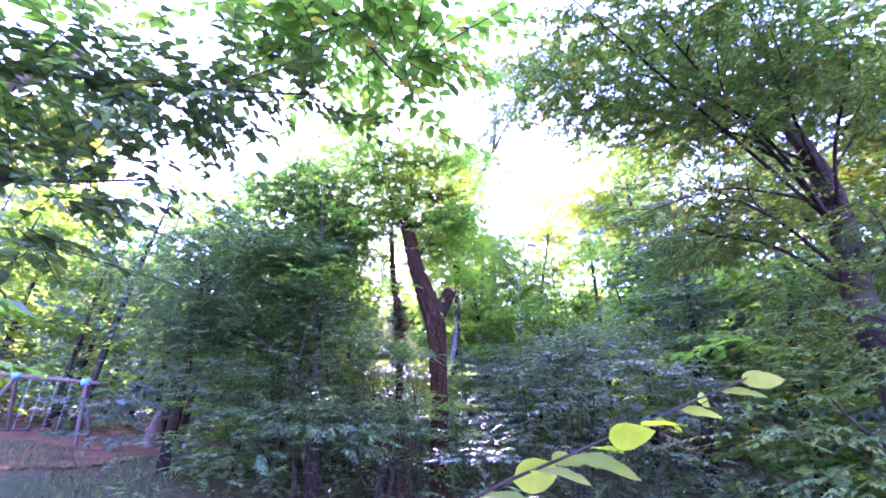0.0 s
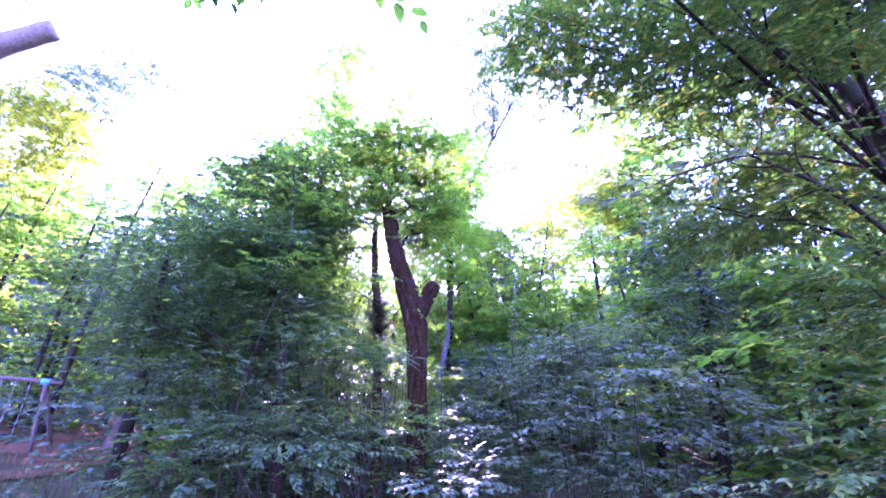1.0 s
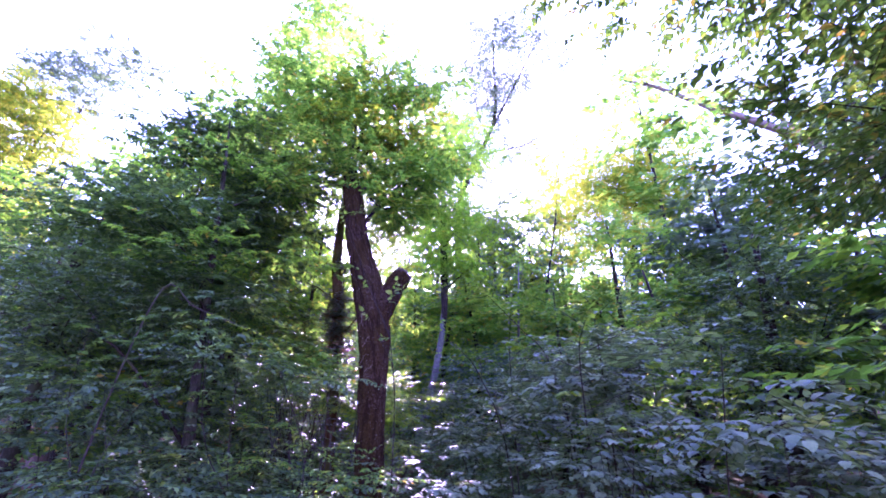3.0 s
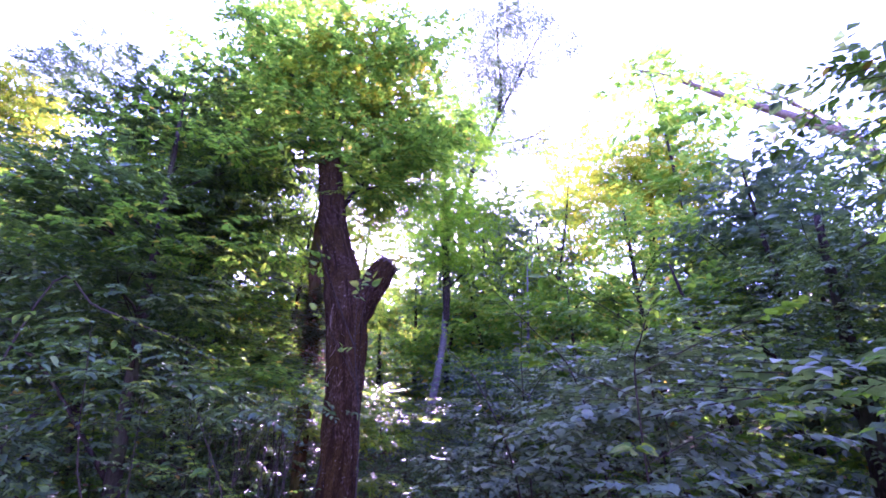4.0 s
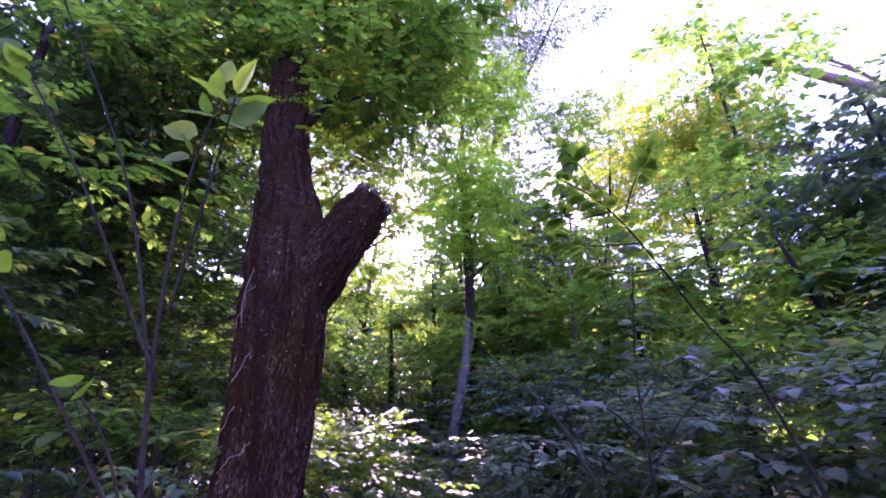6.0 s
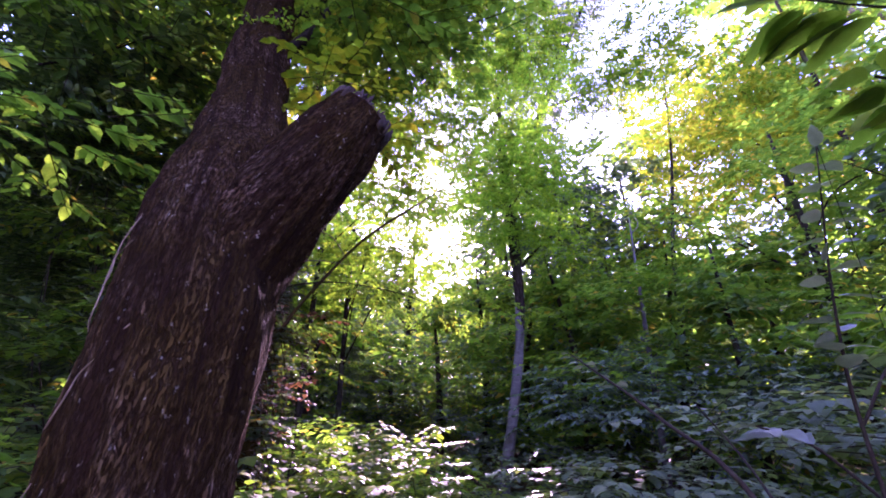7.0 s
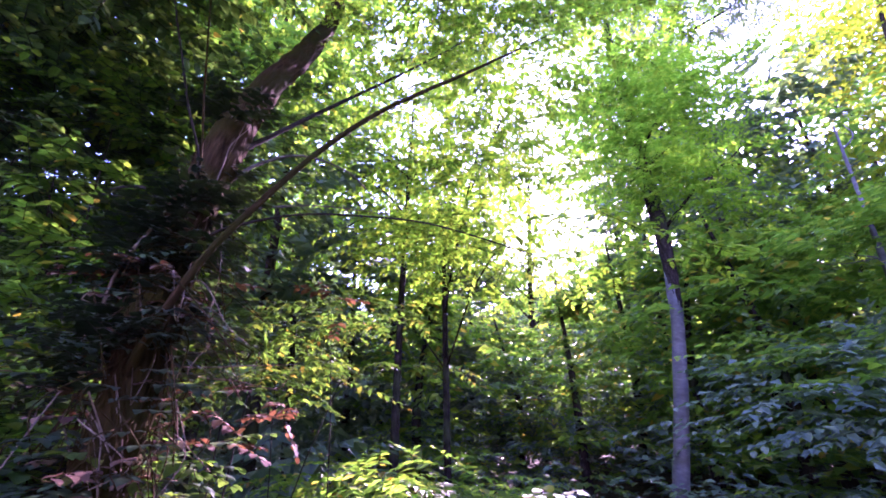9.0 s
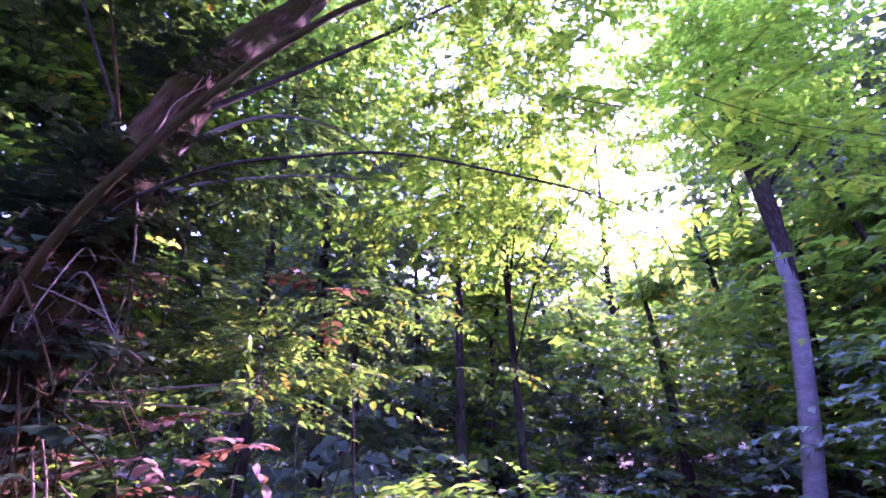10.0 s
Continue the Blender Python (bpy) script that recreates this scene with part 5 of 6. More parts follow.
# Spots behind the start and left of it: unseen trees added against sky light.
SPOTS = [(1.2, 23, 2), (2.6, 22, 2), (4.2, 22.4, 3), (-4.4, 22, 2), (-3.9, 19.2, 2), (9.8, 11.8, 4), (10.5, 14.5, 4), (9.4, 17.0, 4), (8.4, 7.6, 4), (9.6, 4.8, 4), (7.2, 6.0, 4), (6.6, 7.6, 4), (-4.1, 11.1, 4), (-6.4, 13.5, 2), (-3.9, 13.8, 2), (1.6, 19.0, 4), (3.2, 18.0, 4), (-0.6, 18.4, 4), (5.0, 18.6, 4), (-2.2, 19.4, 4), (6.6, 17.2, 4), (-3.1, 16.9, 4), (2.4, 17.4, 4), (4.2, 14.2, 4), (6.2, 12.4, 4), (-8.5, 20, 0), (-5.0, 20.5, 2), (0.5, 25, 1), (4, 24.5, 3), (7.5, 24.5, 1)] + [(12, 22, 2), (13, 17, 0), (14.5, 12, 0), (11.0, 8.0, 1), (8.6, 6.4, 0), (12.5, 4.5, 1), (7.6, 12.4, 2), (8.2, 9.0, 2), (7.4, 3.6, 2), (9.4, 17.4, 1),
         (-12, 23, 1), (-16, 22, 0), (-14, 19.5, 2), (-18, 17.5, 0), (-21, 18, 1), (-8, 26, 1), (-6, 30, 1), (5, 31, 1), (11, 29, 1), (17, 26, 0), (18, 18, 1), (-12, 30, 1), (-18, 29, 1), (-25, 20, 0), (-24, 14, 2), (-27, 10, 1), (-30, 16, 0), (-15.5, 16.5, 3), (20, 10, 1), (17, 6, 0)] + [(10, -9, 1), (-2, -16, 1), (-16, -8, 0), (-25, 3, 0), (18, -3, 1), (25, 20, 1), (-33, 26, 1), (-5.2, 17.0, 2), (0.3, 20.6, 4), (3.0, 19.4, 2), (5.4, 21.0, 0), (-7.4, 17.2, 0), (-9.6, 18.2, 2), (-7.5, -3.5, 1), (-4.5, -7.5, 1), (-9.5, 1.0, 1), (-8.0, -11.0, 0), (-12.5, -3.0, 1), (-7.6, 2.2, 1), (-6.5, -0.8, 1), (-9.5, 4.4, 1), (-13.0, 17.6, 1), (-17.0, 19.5, 3), (-11.6, 20.0, 1), (-15.0, 23.5, 1), (-19.5, 21.5, 1)]
r = np.random.default_rng(9)
for x, y, k in SPOTS:
    s = r.uniform(0.85, 1.2)
    m = Matrix.Translation((x, y, float(ground_z(x, y)))) @ Matrix.Rotation(r.uniform(0, 6.28), 4, "Z") @ Matrix.Diagonal((s, s, s * r.uniform(0.9, 1.1), 1))
    copy_thing(protos[k], m)
# wooded slope closing the view far behind
ang, lev = np.meshgrid(np.radians(np.linspace(-82, 112, 260)), np.linspace(0, 1, 14))
hn = np.random.default_rng(71)
rise = 22.5 + 1.6 * np.sin(ang * 11) + 1.0 * np.sin(ang * 29 + 1) + 0.7 * hn.normal(0, 1, ang.shape[1])[None]
away = 64 + 14 * lev + 0.8 * hn.normal(0, 1, ang.shape)
hill = np.stack([-np.sin(ang) * away, np.cos(ang) * away + 5, 1.0 + rise * lev ** 1.1 + 0.5 * hn.normal(0, 1, ang.shape)], -1).reshape(-1, 3)
hi, hj = np.meshgrid(np.arange(13), np.arange(259), indexing="ij")
ha = hi * 260 + hj
hill_ob = put("backdrop", mesh_np("backdrop", hill, np.stack([ha, ha + 1, ha + 261, ha + 260], -1).reshape(-1, 4)), M_HILL, None, "dark wooded slope closing the view far behind")
hill_ob["kind"] = "structure"
rr = np.random.default_rng(17)
an = np.radians(rr.uniform(-75, 105, 5200))
di = rr.uniform(40, 58, 5200)
x, y = -np.sin(an) * di, np.cos(an) * di + 6
top = 15.0 + 2.2 * np.sin(an * 9) + 1.4 * np.sin(an * 23 + 1) - 3.5 * np.exp(-((np.degrees(an) - 4) / 5) ** 2)
o = np.stack([x, y, ground_z(x, y) + top * rr.random(5200) ** 0.8], 1)
lv, tw = sprays(o, unit(rr.normal(0, 1, (5200, 3)) * np.array([1, 1, 0.4])), 11, 1.6, 0.7, 55, 0.7, 0.12, 0.5, 0.1, 0.5)
tagged(put("far_woods", mesh_np("far_woods", *leaf_arrays(*lv, simple=True), smooth=False), M_FAR), "far closed edge of the wood, hazy green", "woods", kind="stuff")
for k, (x, y) in enumerate([(15.5, 31), (-15, 34), (2, 34), (-30, 30), (8.4, 13.8)]):
    protos[k].location = (x, y, float(ground_z(x, y)))

# ---- bushes ----
HAZEL = "hazel bush with broad grey-green leaves shining under the sky"
shrub("hazel_bush", HAZEL, (2.7, 5.9, 0.2), [(2.95, 5.6, 2.35, 0.5, 0.4, 0.35, 110), (2.5, 5.3, 2.75, 0.35, 0.35, 0.3, 60), (3.5, 6.0, 2.2, 0.6, 0.5, 0.4, 120), (2.2, 6.2, 2.3, 0.45, 0.45, 0.4, 90), (3.0, 6.4, 1.6, 0.9, 0.6, 0.5, 130)], "hazel", M_HAZEL, "hazel bushes by the way", 1, 0.75, 0.8)
shrub("hazel_bush", HAZEL, (2.4, 7.4, 0.3), [(2.3, 7.1, 2.9, 0.5, 0.45, 0.4, 120), (1.95, 8.2, 2.75, 0.4, 0.4, 0.4, 100), (2.9, 7.4, 3.0, 0.6, 0.5, 0.45, 130), (2.4, 7.8, 2.2, 0.8, 0.6, 0.5, 140)], "hazel", M_HAZEL, "hazel bushes by the way", 2, 0.85, 0.95)
shrub("hazel_bush", HAZEL, (3.4, 8.6, 0.4), [(3.3, 8.6, 3.2, 0.6, 0.5, 0.4, 130), (2.7, 9.3, 3.1, 0.5, 0.5, 0.4, 110), (3.9, 8.9, 3.5, 0.7, 0.6, 0.5, 140), (3.2, 9.2, 2.4, 1.0, 0.7, 0.5, 160)], "hazel", M_HAZEL, "hazel bushes by the way", 3, 0.95)
shrub("hazel_bush", HAZEL, (1.6, 10.6, 0.6), [(1.9, 10.4, 2.9, 0.6, 0.5, 0.4, 120), (1.2, 10.9, 2.7, 0.6, 0.5, 0.4, 110), (2.6, 10.9, 3.3, 0.7, 0.6, 0.5, 130)], "hazel", M_HAZEL, "hazel bushes by the way", 4, 0.9)
shrub("hazel_bush", HAZEL, (1.3, 8.9, 0.45), [(1.2, 8.0, 1.9, 0.6, 0.6, 0.4, 90), (1.5, 9.3, 2.4, 0.5, 0.4, 0.35, 80), (1.0, 6.6, 1.4, 0.6, 0.7, 0.35, 90)], "hazel", M_HAZEL, "hazel bushes by the way", 5, 0.85, 0.8)
# Sun on the bramble comes from its lighter leaf colour.
shrub("sunlit_bramble", "low bramble with leaves coloured light as if sunlit", (0.4, 10.1, 0.5), [(0.4, 9.75, 2.85, 0.4, 0.3, 0.3, 92), (0.0, 10.3, 2.95, 0.45, 0.4, 0.35, 100), (0.7, 10.6, 2.8, 0.5, 0.4, 0.35, 92), (0.3, 9.3, 2.4, 0.4, 0.3, 0.4, 75), (0.3, 10.9, 3.0, 0.5, 0.4, 0.3, 92), (-0.1, 9.5, 2.7, 0.35, 0.3, 0.3, 58)], "hazel", M_LIGHT, "", 6, 0.72, 0.62)
shrub("bramble", "low bramble with broad toothed leaves at the ivy tree's foot", (-0.7, 9.3, 0.5), [(-0.99, 9.73, 3.47, 0.26, 0.26, 0.13, 60), (-0.58, 9.8, 3.34, 0.2, 0.2, 0.09, 50), (-1.49, 9.89, 3.78, 0.24, 0.24, 0.16, 46), (-1.07, 9.96, 3.66, 0.23, 0.23, 0.13, 46), (-1.0, 10.07, 3.49, 0.21, 0.21, 0.1, 50), (-0.59, 9.99, 3.42, 0.14, 0.14, 0.11, 30)], "hazel", M_MID, "", 16, 0.8, 0.5)
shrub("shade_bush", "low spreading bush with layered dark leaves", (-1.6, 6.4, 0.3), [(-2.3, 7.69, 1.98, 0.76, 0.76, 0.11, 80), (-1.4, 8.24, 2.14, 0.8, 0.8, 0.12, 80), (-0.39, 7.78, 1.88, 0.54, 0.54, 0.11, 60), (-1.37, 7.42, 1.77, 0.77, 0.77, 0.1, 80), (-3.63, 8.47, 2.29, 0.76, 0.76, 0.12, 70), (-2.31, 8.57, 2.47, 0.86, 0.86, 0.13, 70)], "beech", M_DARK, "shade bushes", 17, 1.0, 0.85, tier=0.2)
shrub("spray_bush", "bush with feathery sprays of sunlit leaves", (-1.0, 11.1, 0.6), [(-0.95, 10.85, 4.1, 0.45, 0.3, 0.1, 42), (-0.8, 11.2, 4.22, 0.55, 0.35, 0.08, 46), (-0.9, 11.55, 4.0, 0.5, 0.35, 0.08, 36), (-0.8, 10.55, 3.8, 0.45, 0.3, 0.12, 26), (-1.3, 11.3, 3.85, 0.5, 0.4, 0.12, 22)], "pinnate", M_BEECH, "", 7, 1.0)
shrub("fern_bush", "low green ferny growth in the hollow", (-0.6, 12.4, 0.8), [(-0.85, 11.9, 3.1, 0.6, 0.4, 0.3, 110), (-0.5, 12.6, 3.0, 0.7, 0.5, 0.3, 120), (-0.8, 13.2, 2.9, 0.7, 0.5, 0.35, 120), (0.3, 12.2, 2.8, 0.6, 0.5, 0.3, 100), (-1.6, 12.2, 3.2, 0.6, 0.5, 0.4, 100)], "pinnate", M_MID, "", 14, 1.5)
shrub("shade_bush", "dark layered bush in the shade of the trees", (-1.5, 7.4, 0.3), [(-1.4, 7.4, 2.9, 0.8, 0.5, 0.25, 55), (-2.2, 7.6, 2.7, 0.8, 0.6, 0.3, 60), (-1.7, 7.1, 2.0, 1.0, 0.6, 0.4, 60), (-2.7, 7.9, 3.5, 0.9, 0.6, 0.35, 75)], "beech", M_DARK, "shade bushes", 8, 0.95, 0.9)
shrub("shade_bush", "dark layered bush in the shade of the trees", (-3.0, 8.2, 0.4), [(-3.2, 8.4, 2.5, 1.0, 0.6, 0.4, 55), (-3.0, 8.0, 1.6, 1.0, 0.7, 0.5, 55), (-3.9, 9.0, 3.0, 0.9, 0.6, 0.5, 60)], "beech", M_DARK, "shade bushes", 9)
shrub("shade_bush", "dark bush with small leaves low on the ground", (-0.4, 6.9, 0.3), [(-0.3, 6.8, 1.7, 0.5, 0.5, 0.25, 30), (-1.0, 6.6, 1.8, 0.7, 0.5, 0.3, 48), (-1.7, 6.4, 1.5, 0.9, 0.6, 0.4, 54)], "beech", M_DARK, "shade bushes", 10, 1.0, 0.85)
shrub("shade_bush", "dark bush with bluish leaves in the hollow", (-5.0, 16.4, 1.0), [(-4.9, 16.41, 3.59, 1.75, 0.98, 1.22, 320), (-7.0, 17.11, 4.12, 1.93, 1.12, 1.4, 320), (-3.15, 17.81, 3.59, 1.75, 0.98, 1.22, 288), (-5.25, 15.71, 2.2, 2.8, 1.12, 0.8, 300)], "beech", M_BLUE, "shade bushes", 11, 1.1)
for k, (foot, masses) in enumerate([
        ((-4.6, 19.4, 2.4), [(-5.25, 19.1, 5.24, 1.12, 0.9, 0.98, 190), (-4.29, 20.76, 5.9, 1.22, 1.0, 1.22, 200), (-4.19, 17.99, 3.67, 1.03, 1.03, 0.57, 150)]),
        ((-2.8, 20.6, 2.6), [(-2.76, 21.79, 5.98, 1.22, 1.0, 1.07, 200), (-3.29, 19.73, 4.09, 1.15, 1.0, 0.77, 190), (-2.54, 18.14, 3.06, 1.02, 1.02, 0.41, 140)]),
        ((-0.9, 21.4, 2.8), [(-1.31, 21.81, 5.35, 0.98, 1.0, 1.12, 190), (-0.08, 22.3, 6.09, 0.84, 0.84, 0.84, 150), (-1.9, 20.85, 3.8, 1.15, 1.0, 0.77, 190), (-0.04, 23.12, 4.52, 0.9, 0.84, 0.84, 130), (-0.68, 20.74, 3.11, 1.15, 1.15, 0.57, 150)])]):
    shrub("hollow_bush", "tall bluish-green bush on the far side of the hollow", foot, masses, "beech", M_BLUE, "bushes across the hollow", 40 + k, 1.2)
shrub("shade_bush", "dark bush beside the grey trunk", (2.6, 14.0, 1.4), [(2.6, 13.8, 3.6, 0.9, 0.7, 0.7, 170), (3.8, 13.4, 3.4, 1.0, 0.8, 0.8, 180), (1.6, 14.2, 2.5, 1.2, 0.7, 0.5, 170), (5.0, 13.0, 3.8, 1.0, 0.8, 0.8, 170)], "beech", M_BLUE, "shade bushes", 12, 1.1)
shrub("shade_bush", "dark bluish thicket in front of the grey trunk's hollow", (-1.5, 19.0, 2.3), [(0.76, 20.26, 3.7, 1.21, 0.84, 0.81, 272), (-2.52, 18.51, 4.07, 1.19, 0.84, 0.65, 304), (-1.22, 18.86, 3.5, 1.08, 0.84, 0.49, 304), (-4.32, 19.91, 5.52, 1.26, 0.84, 0.84, 288)], "beech", M_BLUE, "shade bushes", 19, 1.2)
shrub("shade_bush", "green bush in the hollow before the far trees", (-5.0, 20.2, 2.2), [(-8.75, 19.21, 5.34, 2.1, 1.12, 1.57, 320), (-6.3, 20.26, 5.6, 2.1, 1.12, 1.3, 320), (-3.5, 21.31, 5.4, 2.1, 1.12, 1.3, 304), (-1.22, 20.61, 4.29, 1.57, 0.98, 1.4, 240)], "beech", M_DARK, "shade bushes", 13, 1.3)
shrub("shade_bush", "thin-leaved bush before the old forked trunk", (0.0, 7.4, 0.3), [(0.4, 7.2, 1.9, 0.35, 0.3, 0.3, 50), (-0.3, 7.5, 2.2, 0.4, 0.3, 0.25, 50), (0.45, 7.5, 1.5, 0.35, 0.3, 0.4, 50)], "small", M_MID, "shade bushes", 15, 1.0, 0.75)
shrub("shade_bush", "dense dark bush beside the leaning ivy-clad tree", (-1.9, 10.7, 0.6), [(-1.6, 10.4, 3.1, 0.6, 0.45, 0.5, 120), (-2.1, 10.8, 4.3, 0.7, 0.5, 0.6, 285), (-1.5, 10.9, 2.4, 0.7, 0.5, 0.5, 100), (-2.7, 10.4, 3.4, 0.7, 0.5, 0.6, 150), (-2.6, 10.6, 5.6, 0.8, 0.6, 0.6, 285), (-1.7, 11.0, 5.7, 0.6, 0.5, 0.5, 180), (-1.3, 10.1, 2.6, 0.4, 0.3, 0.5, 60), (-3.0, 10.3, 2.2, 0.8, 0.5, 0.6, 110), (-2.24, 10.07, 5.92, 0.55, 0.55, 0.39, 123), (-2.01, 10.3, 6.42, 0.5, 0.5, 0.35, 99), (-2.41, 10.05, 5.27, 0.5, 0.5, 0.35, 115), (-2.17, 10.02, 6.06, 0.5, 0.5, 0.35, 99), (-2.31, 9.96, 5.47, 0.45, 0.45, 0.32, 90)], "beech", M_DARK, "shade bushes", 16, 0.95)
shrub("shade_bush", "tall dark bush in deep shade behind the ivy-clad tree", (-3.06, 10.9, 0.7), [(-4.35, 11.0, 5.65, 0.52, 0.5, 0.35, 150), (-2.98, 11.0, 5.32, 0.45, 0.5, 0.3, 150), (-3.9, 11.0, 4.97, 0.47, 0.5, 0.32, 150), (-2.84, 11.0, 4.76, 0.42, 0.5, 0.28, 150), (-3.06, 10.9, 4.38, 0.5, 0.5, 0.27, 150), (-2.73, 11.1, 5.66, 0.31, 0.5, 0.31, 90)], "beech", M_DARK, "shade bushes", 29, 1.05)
shrub("broad_leaved_bush", "low bush of broad green leaves before the old forked trunk", (0.0, 7.6, 0.3), [(-0.32, 8.47, 3.17, 0.27, 0.27, 0.08, 22), (0.08, 8.5, 3.14, 0.17, 0.17, 0.07, 14), (-0.73, 8.71, 3.29, 0.25, 0.25, 0.06, 14), (0.27, 8.43, 3.08, 0.14, 0.14, 0.05, 10), (-0.79, 9.0, 3.1, 0.3, 0.3, 0.18, 60), (-0.19, 8.96, 3.04, 0.22, 0.22, 0.13, 50), (-1.23, 9.21, 3.3, 0.3, 0.3, 0.18, 50), (-0.69, 9.2, 3.17, 0.2, 0.2, 0.12, 40), (0.13, 8.83, 3.02, 0.15, 0.15, 0.09, 26)], "hazel", M_MID, "", 27, 0.75, 0.5)
shrub("broad_leaved_bush", "bush of broad leaves round the foot of the ivy-clad tree", (-0.5, 9.6, 0.5), [(-0.3, 9.5, 2.8, 0.3, 0.2, 0.2, 21), (-0.85, 9.65, 3.05, 0.4, 0.25, 0.25, 32), (-0.1, 10.1, 2.95, 0.35, 0.25, 0.2, 25), (-1.1, 9.8, 3.5, 0.35, 0.25, 0.25, 25), (-0.6, 9.3, 2.5, 0.5, 0.3, 0.25, 28), (-1.4, 9.6, 2.9, 0.4, 0.3, 0.3, 28), (-0.62, 9.99, 3.47, 0.14, 0.14, 0.1, 11), (-1.09, 10.01, 3.59, 0.16, 0.16, 0.11, 11), (-0.54, 10.21, 3.48, 0.12, 0.12, 0.08, 7), (-0.75, 9.55, 3.46, 0.2, 0.2, 0.14, 13), (-0.74, 9.83, 3.61, 0.16, 0.16, 0.11, 9), (-1.35, 9.99, 3.89, 0.2, 0.2, 0.14, 9), (-0.53, 9.34, 3.31, 0.15, 0.15, 0.1, 9)], "hazel", M_DARK, "", 17, 0.72, 0.55)
shrub("fern_clump", "fern-like bush with flat feathery sprays", (-0.4, 7.2, 0.3), [(-0.3, 6.95, 2.85, 0.5, 0.3, 0.08, 19), (-0.9, 6.8, 3.2, 0.4, 0.3, 0.1, 14), (0.05, 7.35, 2.9, 0.35, 0.25, 0.08, 15), (-0.1, 8.0, 3.02, 0.3, 0.2, 0.08, 10), (-0.8, 7.3, 2.95, 0.5, 0.3, 0.1, 18)], "pinnate", M_DARK, "", 18, 1.2, 0.62)
low = scatter(2900, -4.5, 7.0, 3.5, 15.0, 91)
low = low[low[:, 0] > -0.62 * low[:, 1]]
low = low[(low[:, 0] > 0.2) | (low[:, 1] > 9.0) | (np.arange(len(low)) % 3 == 0)]
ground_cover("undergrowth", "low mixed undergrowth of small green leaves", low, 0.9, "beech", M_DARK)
ground_cover("undergrowth", "low bluish-green growth across the hollow", scatter(2000, -13.0, 9.0, 14.5, 28.0, 93), 1.5, "far", M_BLUE, grow=0.6)
ground_cover("undergrowth", "dim green growth under the far trees", scatter(1500, -26.0, 26.0, 28.0, 44.0, 94), 3.0, "far", M_FAR, grow=1.1)
ground_cover("undergrowth", "low ferny undergrowth in the hollow", scatter(1500, -3.5, 3.0, 9.0, 14.5, 92), 1.6, "pinnate", M_DARK, grow=1.5)

# ---- swing on the trodden earth ----
def rod(name, a, b, r0, r1, material, parent, label="", sides=12):
    a, b = np.array(a, float), np.array(b, float)
    return limb(name, [(*a, r0), (*((a + b) / 2), (r0 + r1) / 2), (*b, r1)], material, parent, label, 6, sides, knobs=0.02)


def box(name, size, at, material, parent, label="", bevel=0.008, turn=0.0):
    bm = bmesh.new()
    bmesh.ops.create_cube(bm, size=1.0)
    bmesh.ops.scale(bm, vec=size, verts=bm.verts)
    bmesh.ops.bevel(bm, geom=bm.edges[:], offset=bevel, segments=2, affect="EDGES")
    ob = part(name, bm, material, parent, label)
    ob.location, ob.rotation_euler = at, (0, 0, turn)
    return ob


swing = thing("swing_set", "wooden garden swing with blue metal brackets and splayed legs", "swing")
BAR_A, BAR_B = np.array([-9.35, 14.17, 2.86]), np.array([-13.2, 14.5, 3.12])
rod("crossbar", BAR_A, BAR_B, 0.055, 0.055, M_POST, swing)
for f in (0.12, 0.69):
    top = BAR_A + (BAR_B - BAR_A) * f
    br = box("bracket", (0.22, 0.17, 0.16), tuple(top), M_BRACKET, swing, "blue painted metal bracket", 0.015)
    for dx, dy in ((0.75 if f < 0.5 else -0.15, -0.75), (0.05 if f < 0.5 else -0.35, 0.85)):
        x, y = top[0] + dx, top[1] + dy
        rod("leg", top, (x, y, float(ground_z(x, y)) - 0.05), 0.05, 0.055, M_POST, swing)
for f in (0.29, 0.51):
    top = BAR_A + (BAR_B - BAR_A) * f
    for s in (-0.2, 0.2):
        rod("chain", top + np.array([s, 0, 0]), (top[0] + s, top[1], 1.55), 0.008, 0.008, M_CHAIN, swing, "", 6)
    box("swing_seat", (0.46, 0.18, 0.035), (top[0], top[1], 1.54), M_RUBBER, swing, "dark flat swing seat", 0.012)

# ---- fence in the hollow ----
fence = thing("rail_fence", "pale weathered post and rail fence in the hollow", "fence")
FP = [(-4.1, 12.4), (-2.95, 12.1), (-2.1, 11.95), (-1.2, 11.6)]
for x, y in FP:
    rod("post", (x, y, float(ground_z(x, y)) - 0.3), (x, y, 0.80 - 0.1 * (x + 2.9)), 0.022, 0.02, M_FENCE, fence)
for (x0, y0), (x1, y1) in zip(FP[:-1], FP[1:]):
    for dz in (0.02, 0.2):
        rod("rail", (x0, y0 - 0.03, 0.74 - 0.1 * (x0 + 2.9) - dz), (x1, y1 - 0.03, 0.74 - 0.1 * (x1 + 2.9) - dz), 0.014, 0.014, M_FENCE, fence)

stump = thing("tree_stump", "reddish-brown broken stump at the edge of the earth", "stump")
gx, gy = -7.2, 13.6
limb("trunk", [(gx, gy, float(ground_z(gx, gy)) - 0.1, 0.26), (gx + 0.03, gy, float(ground_z(gx, gy)) + 0.4, 0.2), (gx + 0.12, gy, float(ground_z(gx, gy)) + 1.0, 0.16)], M_POST, stump, "", 24, 16, furrows=0.15)

# ---- grass on the playground ----
g = np.random.default_rng(44)
gp = np.stack([g.uniform(-16, -4.6, 9000), g.uniform(6.0, 13.0, 9000)], 1)
keepg = np.sin(gp[:, 0] * 1.3 + 2) + np.sin(gp[:, 1] * 1.1 + gp[:, 0] * 0.5) + 0.45 * g.normal(0, 1, 9000) > 0.0
gp = gp[keepg]
